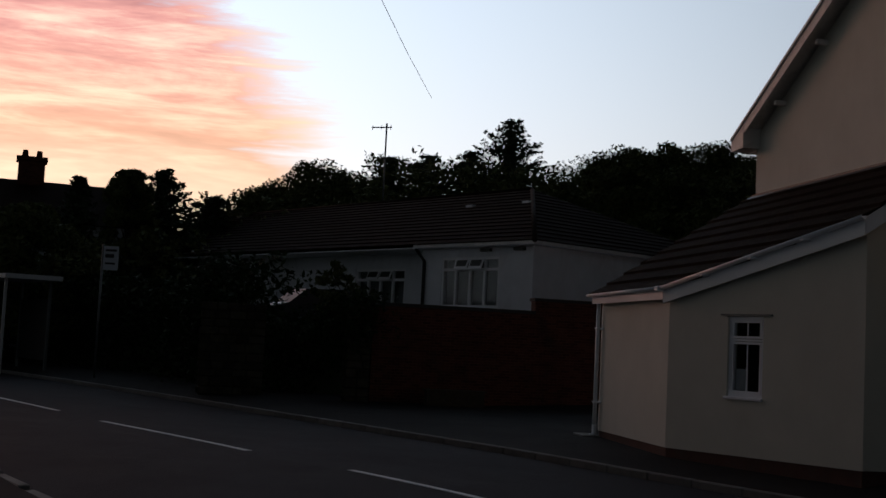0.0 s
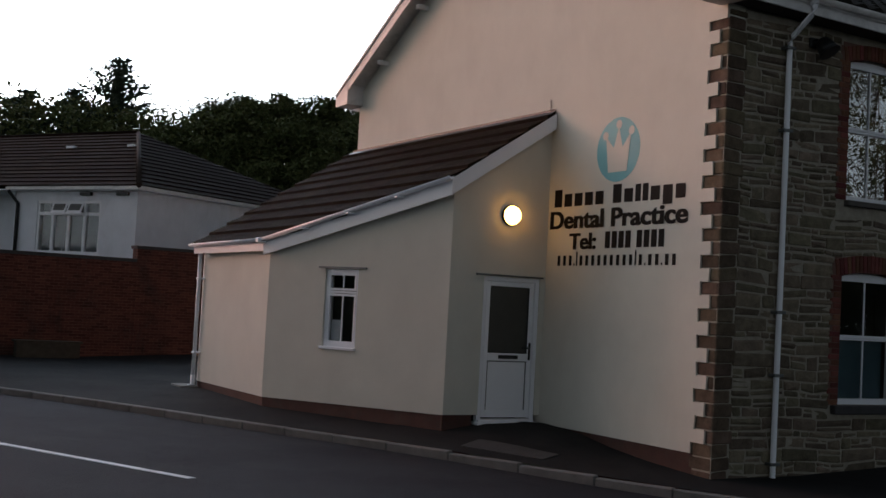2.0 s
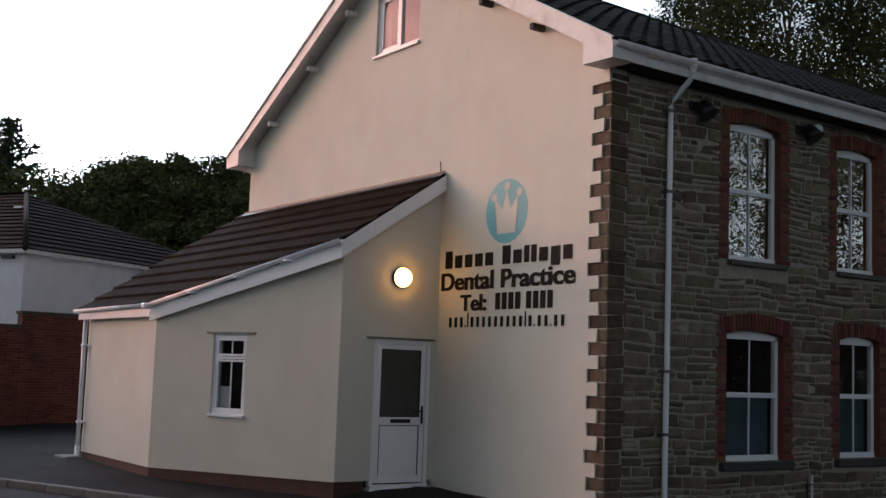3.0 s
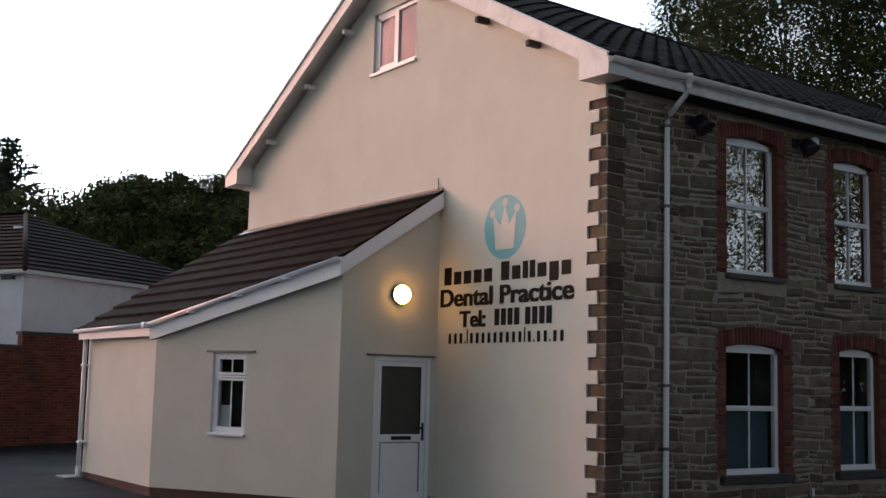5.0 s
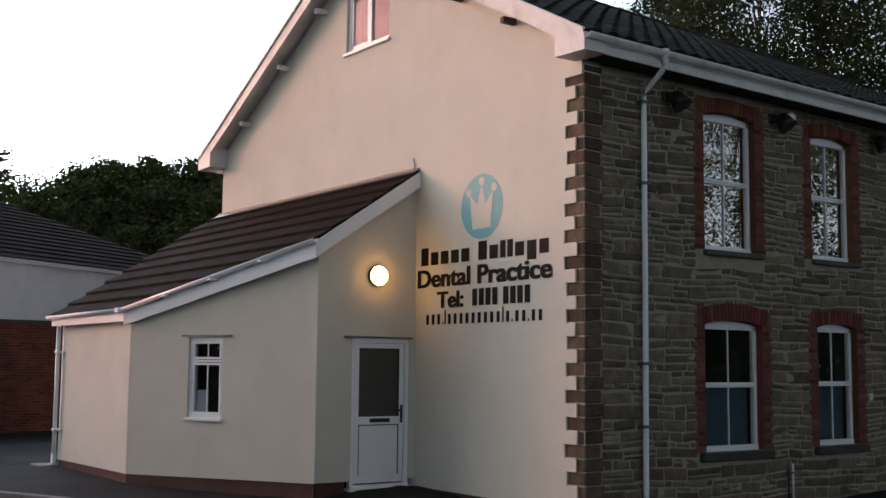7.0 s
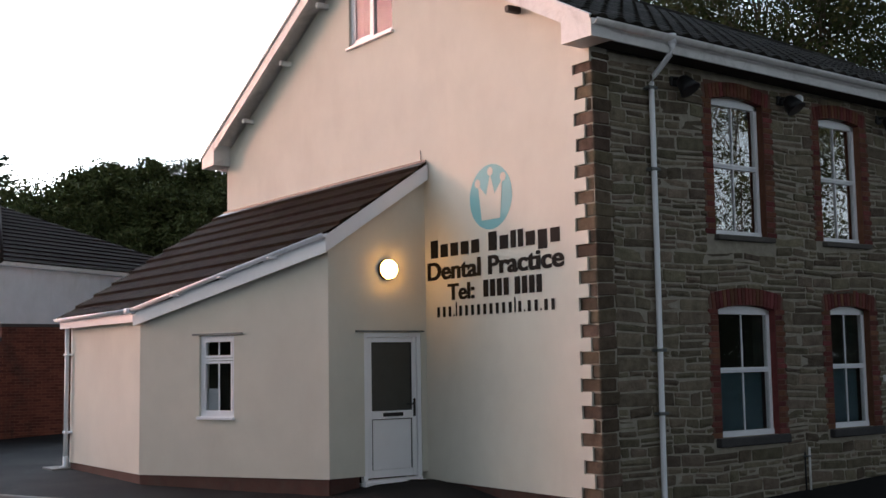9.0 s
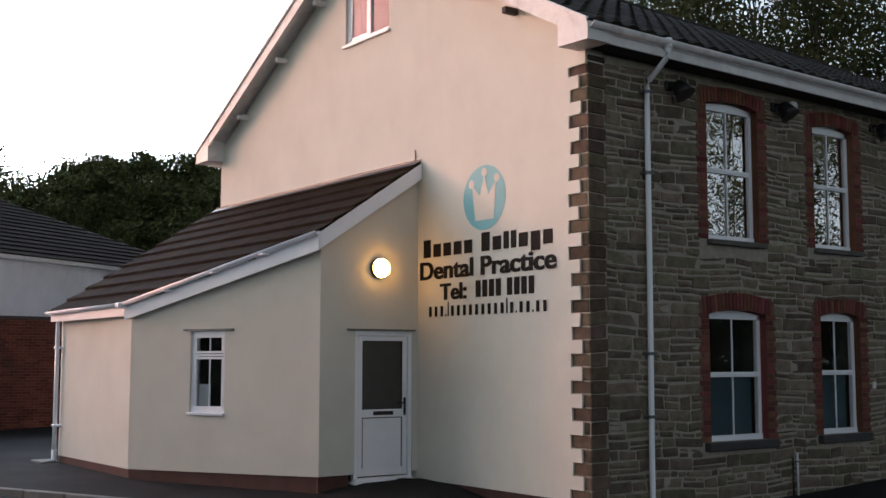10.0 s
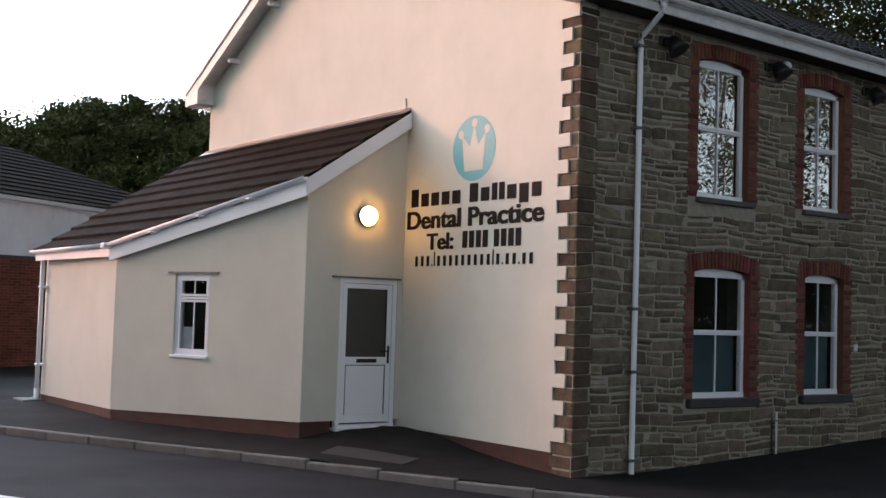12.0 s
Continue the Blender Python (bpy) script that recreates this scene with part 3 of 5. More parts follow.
def sash_window(w, upper):
    y0, y1, z0, z1 = w
    win = new("window")
    win.parent = house
    win["label"] = "white sash window under a red brick arch"
    X = -0.105
    # frame following the shallow arch
    bm = bmesh.new()
    f, n = 0.065, 10
    box(bm, X - 0.07, X, y0, y0 + f, z0, z1)
    box(bm, X - 0.07, X, y1 - f, y1, z0, z1)
    box(bm, X - 0.07, X + 0.012, y0, y1, z0 - 0.001, z0 + 0.075)
    pts = [(X, y0 + (y1 - y0) * i / n, arch_z(w, y0 + (y1 - y0) * i / n)) for i in range(n + 1)]
    prism(bm, [(X, y0, z1 - 0.055)] + [(X, y1, z1 - 0.055)] + pts[::-1], (-0.07, 0, 0))
    bmesh.ops.recalc_face_normals(bm, faces=bm.faces)
    part("frame", bm, M["upvc"], win)
    mid = (z0 + z1) / 2 + 0.05
    part("meeting_rail", boxes((X - 0.06, X + 0.004, y0 + f, y1 - f, mid - 0.045, mid + 0.025), (X - 0.02, X + 0.014, y0 + f, y1 - f, mid - 0.012, mid + 0.0), bevel=0.004), M["upvc"], win)
    cy = (y0 + y1) / 2
    part("glazing_bar", boxes((X - 0.024, X - 0.006, cy - 0.009, cy + 0.009, z0 + 0.07, mid - 0.04), (X - 0.024, X - 0.006, cy - 0.009, cy + 0.009, mid + 0.02, z1 - 0.05)), M["upvc"], win)
    part("pane", boxes((X - 0.034, X - 0.028, y0 + f, y1 - f, z0 + 0.07, mid - 0.04)), M["coated" if upper else "glass"], win)
    part("pane", boxes((X - 0.034, X - 0.028, y0 + f, y1 - f, mid + 0.02, z1 - 0.05)), M["coated" if upper else "glass"], win)
    if not upper:
        part("blind", boxes((X - 0.14, X - 0.132, y0 + f, y1 - f, z0 + 0.07, mid - 0.03)), M["blind"], win, "dull blue-grey blind")
    if upper:
        part("sill", boxes((-0.12, 0.075, y0 - 0.03, y1 + 0.10, z0 - 0.075, z0 - 0.002), bevel=0.010), M["sill_pale"], win, "thin weathered stone sill")
    else:
        part("sill", boxes((-0.12, 0.085, y0 - 0.13, y1 + 0.15, z0 - 0.12, z0 - 0.002), bevel=0.014), M["sill"], win, "dark slate sill")
    # jambs: headers and stretchers in turn
    z, k = z0 + 0.0, 0
    while z < z1 - 0.02:
        ww = (0.215, 0.15)[k % 2]
        for y in (y0 - ww / 2, y1 + ww / 2):
            brick(ww - 0.01, 0.065, "brick", win, (0, y, z + 0.0375))
        z, k = z + 0.075, k + 1
    # soldier arch
    n = round((y1 - y0 + 0.3) / 0.078)
    tall = 0.235 if not upper else 0.20
    for i in range(n):
        y = y0 - 0.13 + (y1 - y0 + 0.26) * (i + 0.5) / n
        k = (2 * y - y0 - y1) / (y1 - y0)
        zz = z1 + RISE * (1 - min(1.3, k * k)) + 0.008
        brick(0.066, tall, "brick", win, (0.003, y, zz + tall / 2), -k * 7.0)
    return win


for i, w in enumerate(WIN):
    sash_window(w, i > 2)
# brick reveals closing the sides and heads of the openings
for w in WIN:
    for y in (w[0] - 0.05, w[1] + 0.0015):
        part("reveal", boxes((-0.165, -0.004, y, y + 0.0485, w[2], w[3] + 0.02)), M["brick"], house, "dark red brick reveal")
        # added inside the reveal, with the room's shade in its colour
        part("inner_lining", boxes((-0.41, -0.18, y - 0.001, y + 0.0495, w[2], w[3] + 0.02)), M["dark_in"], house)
for w in WIN:
    part("dressing_mortar", boxes((-0.05, 0.001, w[0] - 0.19, w[0] - 0.002, w[2], w[3] + 0.2)), M["joint"], house)
    part("dressing_mortar", boxes((-0.05, 0.001, w[1] + 0.002, w[1] + 0.19, w[2], w[3] + 0.2)), M["joint"], house)
    part("dressing_mortar", boxes((-0.05, 0.0, w[0] - 0.15, w[1] + 0.15, w[3] + RISE, min(5.5, w[3] + 0.25))), M["joint"], house)

# roof: two slopes of rolled tiles
def droop(bm):
    """The old roof sags towards its far end, its ridge more than its eaves."""
    for v in bm.verts:
        k = min(1.0, max(0.0, (v.co.z - 5.7) / (RIDGE_Z - 5.7)))
        v.co.z -= max(0.0, v.co.y) * (0.015 + 0.028 * k)
    return bm


def roll_slope(sign):
    bm = bmesh.new()
    ex, ez = (0.42, 5.74) if sign > 0 else (-10.92, 5.74)
    run = Vector((RIDGE_X - ex, 0, RIDGE_Z - ez))
    length = run.length
    d = run.normalized()
    nrm = Vector((-d.z, 0, d.x)) * (1 if sign < 0 else -1)
    if nrm.z < 0:
        nrm = -nrm
    y0, y1, pitch, gauge = -0.36, LEN + 0.3, 0.30, 0.34
    nc = int(length / gauge) + 1
    prof = [(0.0, 0.0), (0.08, 0.003), (0.13, 0.032), (0.19, 0.045), (0.25, 0.032), (0.30, 0.0)]
    ys = []
    y = y0
    while y < y1:
        ys += [(y + a, b) for a, b in prof[:-1]]
        y += pitch
    for c in range(nc):
        s0, s1 = c * gauge, min(length, (c + 1) * gauge + 0.05)
        rows = []
        for s, lift in ((s0, 0.0), (s0, 0.045), (s1, 0.022)):
            rows.append([bm.verts.new(Vector((ex, yy, ez)) + d * s + nrm * (lift + (h if lift else 0.0))) for yy, h in ys])
        for a, b in zip(rows, rows[1:]):
            for k in range(len(ys) - 1):
                bm.faces.new((a[k], a[k + 1], b[k + 1], b[k]))
    bmesh.ops.recalc_face_normals(bm, faces=bm.faces)
    return bm


part("roof_tiles", droop(roll_slope(1)), M["pantile"], house, "dark brown rolled roof tiles")
part("roof_tiles", droop(roll_slope(-1)), M["pantile"], house, "dark brown rolled roof tiles")
part("roof_deck", droop(poly([(0.42, -0.30, 5.73), (RIDGE_X, -0.30, RIDGE_Z - 0.01), (-10.92, -0.30, 5.73), (-10.92, -0.30, 5.65), (RIDGE_X, -0.30, RIDGE_Z - 0.10), (0.42, -0.30, 5.65)], (0, LEN + 0.6, 0))), M["barge"], house)
part("ridge_tile", droop(pipe([(RIDGE_X, -0.36, RIDGE_Z + 0.01), (RIDGE_X, LEN + 0.3, RIDGE_Z + 0.01)], 0.12, 12)), M["pantile"], house)
# bargeboards with boxed ends
for ex, label in ((0.42, "white painted bargeboard"), (-10.92, "white painted bargeboard")):
    w = 0.25
    sg = 1 if ex > 0 else -1
    part("bargeboard", poly([(ex, -0.345, 5.77), (RIDGE_X, -0.345, RIDGE_Z + 0.03), (RIDGE_X, -0.345, RIDGE_Z - w), (ex - sg * 0.04, -0.345, 5.77 - w + 0.03)], (0, 0.042, 0)), M["barge"], house, label)
    part("verge_capping", poly([(ex, -0.375, 5.79), (RIDGE_X, -0.375, RIDGE_Z + 0.06), (RIDGE_X, -0.375, RIDGE_Z + 0.0), (ex, -0.375, 5.735)], (0, 0.09, 0)), M["barge"], house)
    rise = SLOPE * 0.54
    part("eave_box", poly([(ex + sg * 0.004, -0.352, 5.765), (ex - sg * 0.54, -0.352, 5.765 + rise - 0.02), (ex - sg * 0.54, -0.352, 5.535), (ex + sg * 0.004, -0.352, 5.525)], (0, 0.372, 0)), M["barge"], house, "white boxed eave end")
# the shade under the eaves is put into the boards' dark colour
part("soffit", droop(boxes((-0.01, 0.36, 0.02, LEN, 5.55, 5.58))), M["soffit"], house, "soffit boards coloured dark for the shade under the eaves")
part("fascia", droop(boxes((0.36, 0.39, 0.02, LEN, 5.53, 5.72))), M["barge"], house, "white fascia board")
part("fascia", boxes((-10.885, -10.855, 0.02, LEN, 5.50, 5.68)), M["barge"], house)
part("gutter", droop(trough((0.445, -0.33, 5.735), (0.445, LEN, 5.745), 0.068)), M["barge"], house, "grey-white half-round gutter")
part("gutter", trough((-10.955, LEN, 5.735), (-10.955, -0.20, 5.72), 0.06), M["barge"], house)
for x in (-9.35, -7.85, -6.5, -4.0, -2.55, -1.35):
    zt = 5.74 + SLOPE * (0.42 - x if x > RIDGE_X else x + 10.92)
    # pale to the left of the ridge, dark to the right
    part("purlin_end", boxes((x - 0.045, x + 0.045, -0.22, 0.02, zt - 0.38, zt - 0.29), bevel=0.012), M["barge" if x < RIDGE_X else "sill"], house, "pale purlin end" if x < RIDGE_X else "dark purlin end")
# attic window
aw = new("window")
aw.parent = house
aw["label"] = "white two-light attic window"
x0, x1, z0, z1 = GW
bm = boxes((x0, x0 + 0.07, 0.05, 0.12, z0, z1), (x1 - 0.07, x1, 0.05, 0.12, z0, z1), (x0, x1, 0.05, 0.12, z1 - 0.07, z1), (x0, x1, 0.05, 0.12, z0, z0 + 0.07), ((x0 + x1) / 2 - 0.045, (x0 + x1) / 2 + 0.045, 0.045, 0.12, z0, z1))
part("frame", bm, M["upvc"], aw)
part("sash", boxes((x0 + 0.07, x0 + 0.12, 0.06, 0.10, z0 + 0.07, z1 - 0.07), ((x0 + x1) / 2 - 0.09, (x0 + x1) / 2 - 0.045, 0.06, 0.10, z0 + 0.07, z1 - 0.07), (x0 + 0.07, (x0 + x1) / 2 - 0.045, 0.06, 0.10, z1 - 0.12, z1 - 0.07), (x0 + 0.07, (x0 + x1) / 2 - 0.045, 0.06, 0.10, z0 + 0.07, z0 + 0.12)), M["upvc"], aw)
part("pane", boxes((x0 + 0.07, x1 - 0.07, 0.078, 0.084, z0 + 0.07, z1 - 0.07)), M["glass"], aw)
part("sill", boxes((x0 - 0.04, x1 + 0.04, -0.05, 0.13, z0 - 0.05, z0 + 0.002), bevel=0.008), M["upvc"], aw)
# added room shells, their dark colour standing in for unlit rooms behind the windows
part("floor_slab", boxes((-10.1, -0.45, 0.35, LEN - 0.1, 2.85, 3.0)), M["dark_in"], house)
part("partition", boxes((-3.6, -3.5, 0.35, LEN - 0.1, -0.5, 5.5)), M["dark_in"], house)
# front downpipe with swan neck
part("downpipe", pipe([(0.445, 1.04, 5.69), (0.445, 1.04, 5.58), (0.40, 1.04, 5.49), (0.13, 1.02, 5.27), (0.075, 1.02, 5.18), (0.075, 1.02, 4.9), (0.075, 1.02, 2.4), (0.075, 1.01, 0.2), (0.075, 1.01, -0.37), (0.12, 1.01, -0.41)], 0.038, 10), M["upvc"], house, "pale grey plastic downpipe")
for z in (5.12, 4.05, 1.72, 0.92, -0.2):
    part("pipe_clip", boxes((0.0, 0.118, 0.94, 1.10, z - 0.02, z + 0.02), bevel=0.006), M["iron"], house)
part("outlet", pipe([(0.445, 1.04, 5.75), (0.445, 1.04, 5.62)], 0.055, 10), M["upvc"], house)

# ---- lean-to extension ----
annexe = thing("lean_to_extension", "single-storey cream rendered lean-to with a tiled roof", "extension")
DX = -3.66
P1, P2, P3 = (DX, -1.67), (-7.15, -3.06), (-10.72, -2.99)
RS, RT = 0.655, 4.60                     # roof: z = RT + RS * y, at its upper face


def roof_under(y, drop=0.17):
    return RT + RS * y - drop


def wall_panel(a, b, holes=(), base=-0.0, thick=0.22, name="wall", label=""):
    """A wall from a to b (plan), up to the roof, seen from the side on its right; holes: (s0, s1, z0, z1)."""
    a, b = Vector(a), Vector(b)
    L = (b - a).length
    u = (b - a).normalized()
    n = Vector((-u.y, u.x))
    top = lambda s: roof_under((a + u * s).y)
    cuts = sorted({0.0, L} | {v for h in holes for v in h[:2]})
    bm = bmesh.new()
    P = lambda s, z: (a.x + u.x * s, a.y + u.y * s, z)
    for s0, s1 in zip(cuts, cuts[1:]):
        z = lambda s: base(s) if callable(base) else base
        hs = [h for h in holes if h[0] <= s0 and s1 <= h[1]]
        if hs:
            h = hs[0]
            if h[2] > z(s0) + 0.01:
                prism(bm, [P(s0, z(s0)), P(s1, z(s1)), P(s1, h[2]), P(s0, h[2])], (n.x * thick, n.y * thick, 0))
            prism(bm, [P(s0, h[3]), P(s1, h[3]), P(s1, top(s1)), P(s0, top(s0))], (n.x * thick, n.y * thick, 0))
        else:
            prism(bm, [P(s0, z(s0)), P(s1, z(s1)), P(s1, top(s1)), P(s0, top(s0))], (n.x * thick, n.y * thick, 0))
    bmesh.ops.remove_doubles(bm, verts=bm.verts, dist=0.0005)
    bmesh.ops.recalc_face_normals(bm, faces=bm.faces)
    return part(name, bm, M["render"], annexe, label), u, n


# going round so that the inside lies on the left: P3 -> P2 -> P1 -> house
WINS = (1.28, 1.985, 0.85, 2.065)          # along the window wall from P2
wall_panel(P3, P2, base=lambda s: -0.085 + 0.025 * s / 3.57)
_, wu, wn = wall_panel(P2, P1, [WINS], base=lambda s: -0.06 + 0.075 * s / 3.76)
DOOR = (0.58, 1.575, -0.10, 2.05)         # along the door wall from P1
wall_panel(P1, (DX, 0), [DOOR], base=0.02)
wall_panel((P3[0], 0), P3, base=0.0)
bm = bmesh.new()
ring = [P3, P2, P1, (DX, P1[1] + 0.5)]
tops = [-0.07, -0.045, 0.03, 0.03]
for a, b, za, zb in zip(ring, ring[1:], tops, tops[1:]):
    a, b = Vector(a), Vector(b)
    u = (b - a).normalized()
    n = Vector((-u.y, u.x)) * 0.02
    prism(bm, [(a.x + n.x, a.y + n.y, -0.7), (b.x + n.x, b.y + n.y, -0.7), (b.x + n.x, b.y + n.y, zb), (a.x + n.x, a.y + n.y, za)], (n.x * 8, n.y * 8, 0))
bmesh.ops.recalc_face_normals(bm, faces=bm.faces)
part("plinth", bm, M["plinth"], annexe, "dark red painted plinth")

# roof tiles in courses, cut along the slanting eave
EV = 0.13                                 # overhang
e_n = Vector((wu.y, -wu.x))               # outward from the window wall
e_d = e_n.dot(Vector(P1)) + EV
slope_len = math.sqrt(1 + RS * RS)
g_y = 0.405 / slope_len
row, y = 0, P2[1] - EV + 0.0
while y < -0.05:
    x, k = P3[0] - 0.12 - (0.15 if row % 2 else 0), 0
    while x < DX + 0.10:
        quad = [(max(x, P3[0] - 0.12), y - 0.035), (min(x + 0.295, DX + 0.10), y - 0.035), (min(x + 0.295, DX + 0.10), min(y + g_y, -0.03)), (max(x, P3[0] - 0.12), min(y + g_y, -0.03))]
        quad = clip(quad, e_n, e_d)
        if len(quad) > 2 and abs(sum(p[0] * q[1] - p[1] * q[0] for p, q in zip(quad, quad[1:] + quad[:1]))) > 0.004:
            bm = bmesh.new()
            f = lambda q: (q[0], q[1], RT + RS * q[1] + 0.055 * (1 - (q[1] - (y - 0.035)) / (g_y + 0.035)) - 0.02)
            top_v = [bm.verts.new(f(q)) for q in quad]
            bot_v = [bm.verts.new((q[0], q[1], f(q)[2] - 0.05)) for q in quad]
            bm.faces.new(top_v)
            for i in range(len(quad)):
                j = (i + 1) % len(quad)
                bm.faces.new((top_v[i], bot_v[i], bot_v[j], top_v[j]))
            part("roof_tile", bm, M["tile"], annexe)
        x += 0.30
    y, row = y + g_y, row + 1
# deck under the tiles
deck = [(P3[0] - 0.10, P2[1] - EV + 0.08), (DX + 0.08, P2[1] - EV + 0.08), (DX + 0.08, 0.0), (P3[0] - 0.10, 0.0)]
deck = clip(deck, e_n, e_d - 0.08)
bm = bmesh.new()
prism(bm, [(q[0], q[1], RT + RS * q[1] - 0.05) for q in deck], (0, 0, -0.10))
bmesh.ops.recalc_face_normals(bm, faces=bm.faces)
part("roof_deck", bm, M["black"], annexe)
part("flashing", poly([(P3[0] + 0.05, -0.012, RT + 0.045), (DX + 0.06, -0.012, RT + 0.045), (DX + 0.06, -0.012, RT - 0.06), (P3[0] + 0.05, -0.012, RT - 0.06)], (0, 0.010, 0)), M["lead"], annexe, "dull lead flashing strip")
part("flashing", poly([(P3[0] + 0.05, -0.012, RT + 0.005), (DX + 0.09, -0.012, RT + 0.005), (DX + 0.09, -0.17, RT - 0.09), (P3[0] + 0.05, -0.17, RT - 0.09)], (0, 0, 0.008)), M["lead"], annexe)
# fascia boards and gutters
def eave_line(a, b, zf):
    return (Vector((*a, zf(a[1]))), Vector((*b, zf(b[1]))))


def board(a, b, out, h, name, mat, thick=0.025, drop=0.0):
    a, b = Vector(a), Vector(b)
    o = Vector((out[0], out[1], 0)) * thick
    bm = poly([a, b, b - Vector((0, 0, h)), a - Vector((0, 0, h))], o)
    return part(name, bm, mat, annexe)


en3 = Vector((e_n.x, e_n.y, 0))
c1 = Vector((P1[0] + 0.078, P1[1] - 0.0, 0)) + en3 * (EV - 0.04)
c2 = Vector((P2[0], P2[1], 0)) + en3 * (EV - 0.04)
zt = lambda p: RT + RS * p.y - 0.02
c1.z, c2.z = zt(c1), zt(c2)
c2b = Vector((P2[0] - 0.03, P2[1] - EV + 0.04, zt(Vector((0, P2[1] - EV + 0.04, 0)))))
c3 = Vector((P3[0] - 0.08, P2[1] - EV + 0.04, c2b.z))
board(c2b, c1, e_n, 0.265, "fascia", M["upvc"])
board(c3, c2b, (0, -1), 0.20, "fascia", M["upvc"])
verge_top = Vector((DX + 0.095, -0.015, RT - 0.035))
verge_bot = Vector((DX + 0.095, c1.y, RT + RS * c1.y - 0.035))
board(verge_bot, verge_top, (1, 0), 0.235, "bargeboard", M["upvc"])
g1 = c1 + en3 * 0.078 + Vector((0.03, 0, -0.005))
g2 = c2b + en3 * 0.078 + Vector((0, 0, -0.005))
part("gutter", trough(g2, g1, 0.055), M["upvc"], annexe, "white half-round gutter along the sloping eave")
part("gutter", trough((c3.x - 0.06, c3.y - 0.075, c3.z - 0.02), (c2b.x + 0.06, c2b.y - 0.075, c3.z), 0.055), M["upvc"], annexe, "white half-round gutter")
part("gutter_union", boxes((c2b.x - 0.07, c2b.x + 0.07, c2b.y - 0.15, c2b.y + 0.0, c3.z - 0.075, c3.z + 0.012), bevel=0.015), M["upvc"], annexe)
for k in (0.25, 0.5, 0.75):
    p = g2.lerp(g1, k)
    part("gutter_bracket", boxes((p.x - 0.06, p.x + 0.06, p.y - 0.065, p.y + 0.06, p.z - 0.075, p.z - 0.045), bevel=0.01), M["upvc"], annexe)
part("downpipe", pipe([(P3[0] + 0.03, P3[1] - 0.085, c3.z - 0.03), (P3[0] + 0.03, P3[1] - 0.085, 1.0), (P3[0] + 0.03, P3[1] - 0.085, -0.15)], 0.040), M["upvc"], annexe, "white plastic downpipe")
part("pipe_shoe", pipe([(P3[0] + 0.03, P3[1] - 0.085, 0.02), (P3[0] + 0.03, P3[1] - 0.085, -0.16), (P3[0] + 0.02, P3[1] - 0.16, -0.20)], 0.047), M["upvc"], annexe)
for z in (1.85, 0.45):
    part("pipe_clip", boxes((P3[0] - 0.03, P3[0] + 0.13, P3[1] - 0.132, P3[1] + 0.005, z - 0.018, z + 0.018), bevel=0.005), M["upvc"], annexe)


def on_wall(a, u, n, bmx):
    """From a local frame (x along, y into the wall, z up) to the wall's place."""
    return place(bmx, (a[0], a[1], 0), (u.x, u.y, 0), (n.x, n.y, 0), (0, 0, 1))


def W(*bs, bevel=0.0):
    return on_wall(P2, wu, wn, boxes(*bs, bevel=bevel))


s0, s1, z0, z1 = WINS
cw = new("window")
cw.parent = annexe
cw["label"] = "small white casement window with a top light"
m = z1 - 0.36
part("frame", W((s0, s0 + 0.06, 0.04, 0.10, z0, z1), (s1 - 0.06, s1, 0.04, 0.10, z0, z1), (s0 + 0.06, s1 - 0.06, 0.04, 0.10, z1 - 0.06, z1), (s0 + 0.06, s1 - 0.06, 0.04, 0.10, z0, z0 + 0.06), (s0 + 0.06, s1 - 0.06, 0.035, 0.10, m - 0.018, m + 0.016)), M["upvc"], cw)
part("top_sash", W((s0 + 0.06, s0 + 0.10, 0.03, 0.09, m + 0.024, z1 - 0.06), (s1 - 0.10, s1 - 0.06, 0.03, 0.09, m + 0.024, z1 - 0.06), (s0 + 0.10, s1 - 0.10, 0.03, 0.09, z1 - 0.10, z1 - 0.06), (s0 + 0.10, s1 - 0.10, 0.03, 0.09, m + 0.024, m + 0.06)), M["upvc"], cw)
part("casement", W((s0 + 0.06, s0 + 0.095, 0.03, 0.09, z0 + 0.06, m - 0.026), (s1 - 0.095, s1 - 0.06, 0.03, 0.09, z0 + 0.06, m - 0.026), (s0 + 0.095, s1 - 0.095, 0.03, 0.09, m - 0.062, m - 0.026), (s0 + 0.095, s1 - 0.095, 0.03, 0.09, z0 + 0.06, z0 + 0.095)), M["upvc"], cw)
sm = (s0 + s1) / 2
part("glazing_bar", W((sm - 0.01, sm + 0.01, 0.05, 0.062, z0 + 0.09, m - 0.06), (sm - 0.01, sm + 0.01, 0.05, 0.062, m + 0.07, z1 - 0.10)), M["upvc"], cw)
part("pane", W((s0 + 0.09, s1 - 0.09, 0.066, 0.072, z0 + 0.09, m - 0.055)), M["glass"], cw)
part("pane", W((s0 + 0.09, s1 - 0.09, 0.066, 0.072, m + 0.055, z1 - 0.09)), M["glass"], cw)
part("sill", W((s0 - 0.03, s1 + 0.015, -0.045, 0.10, z0 - 0.042, z0 + 0.003), bevel=0.008), M["upvc"], cw)
part("drip_strip", W((s0 - 0.12, s1 + 0.17, -0.035, 0.02, z1 + 0.005, z1 + 0.03)), M["iron"], cw, "thin grey drip strip")
# dark panel and lid added behind the casement to keep its panes dark
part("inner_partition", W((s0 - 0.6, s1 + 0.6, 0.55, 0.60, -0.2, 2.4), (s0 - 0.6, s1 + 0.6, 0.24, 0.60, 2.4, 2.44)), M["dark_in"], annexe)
notice = tagged(mesh("notice", W((s0 + 0.11, sm + 0.0, 0.085, 0.088, z0 + 0.10, z0 + 0.42)), M["paper"]), "blank white paper notice fixed inside the glass", "notice")

door = new("door")
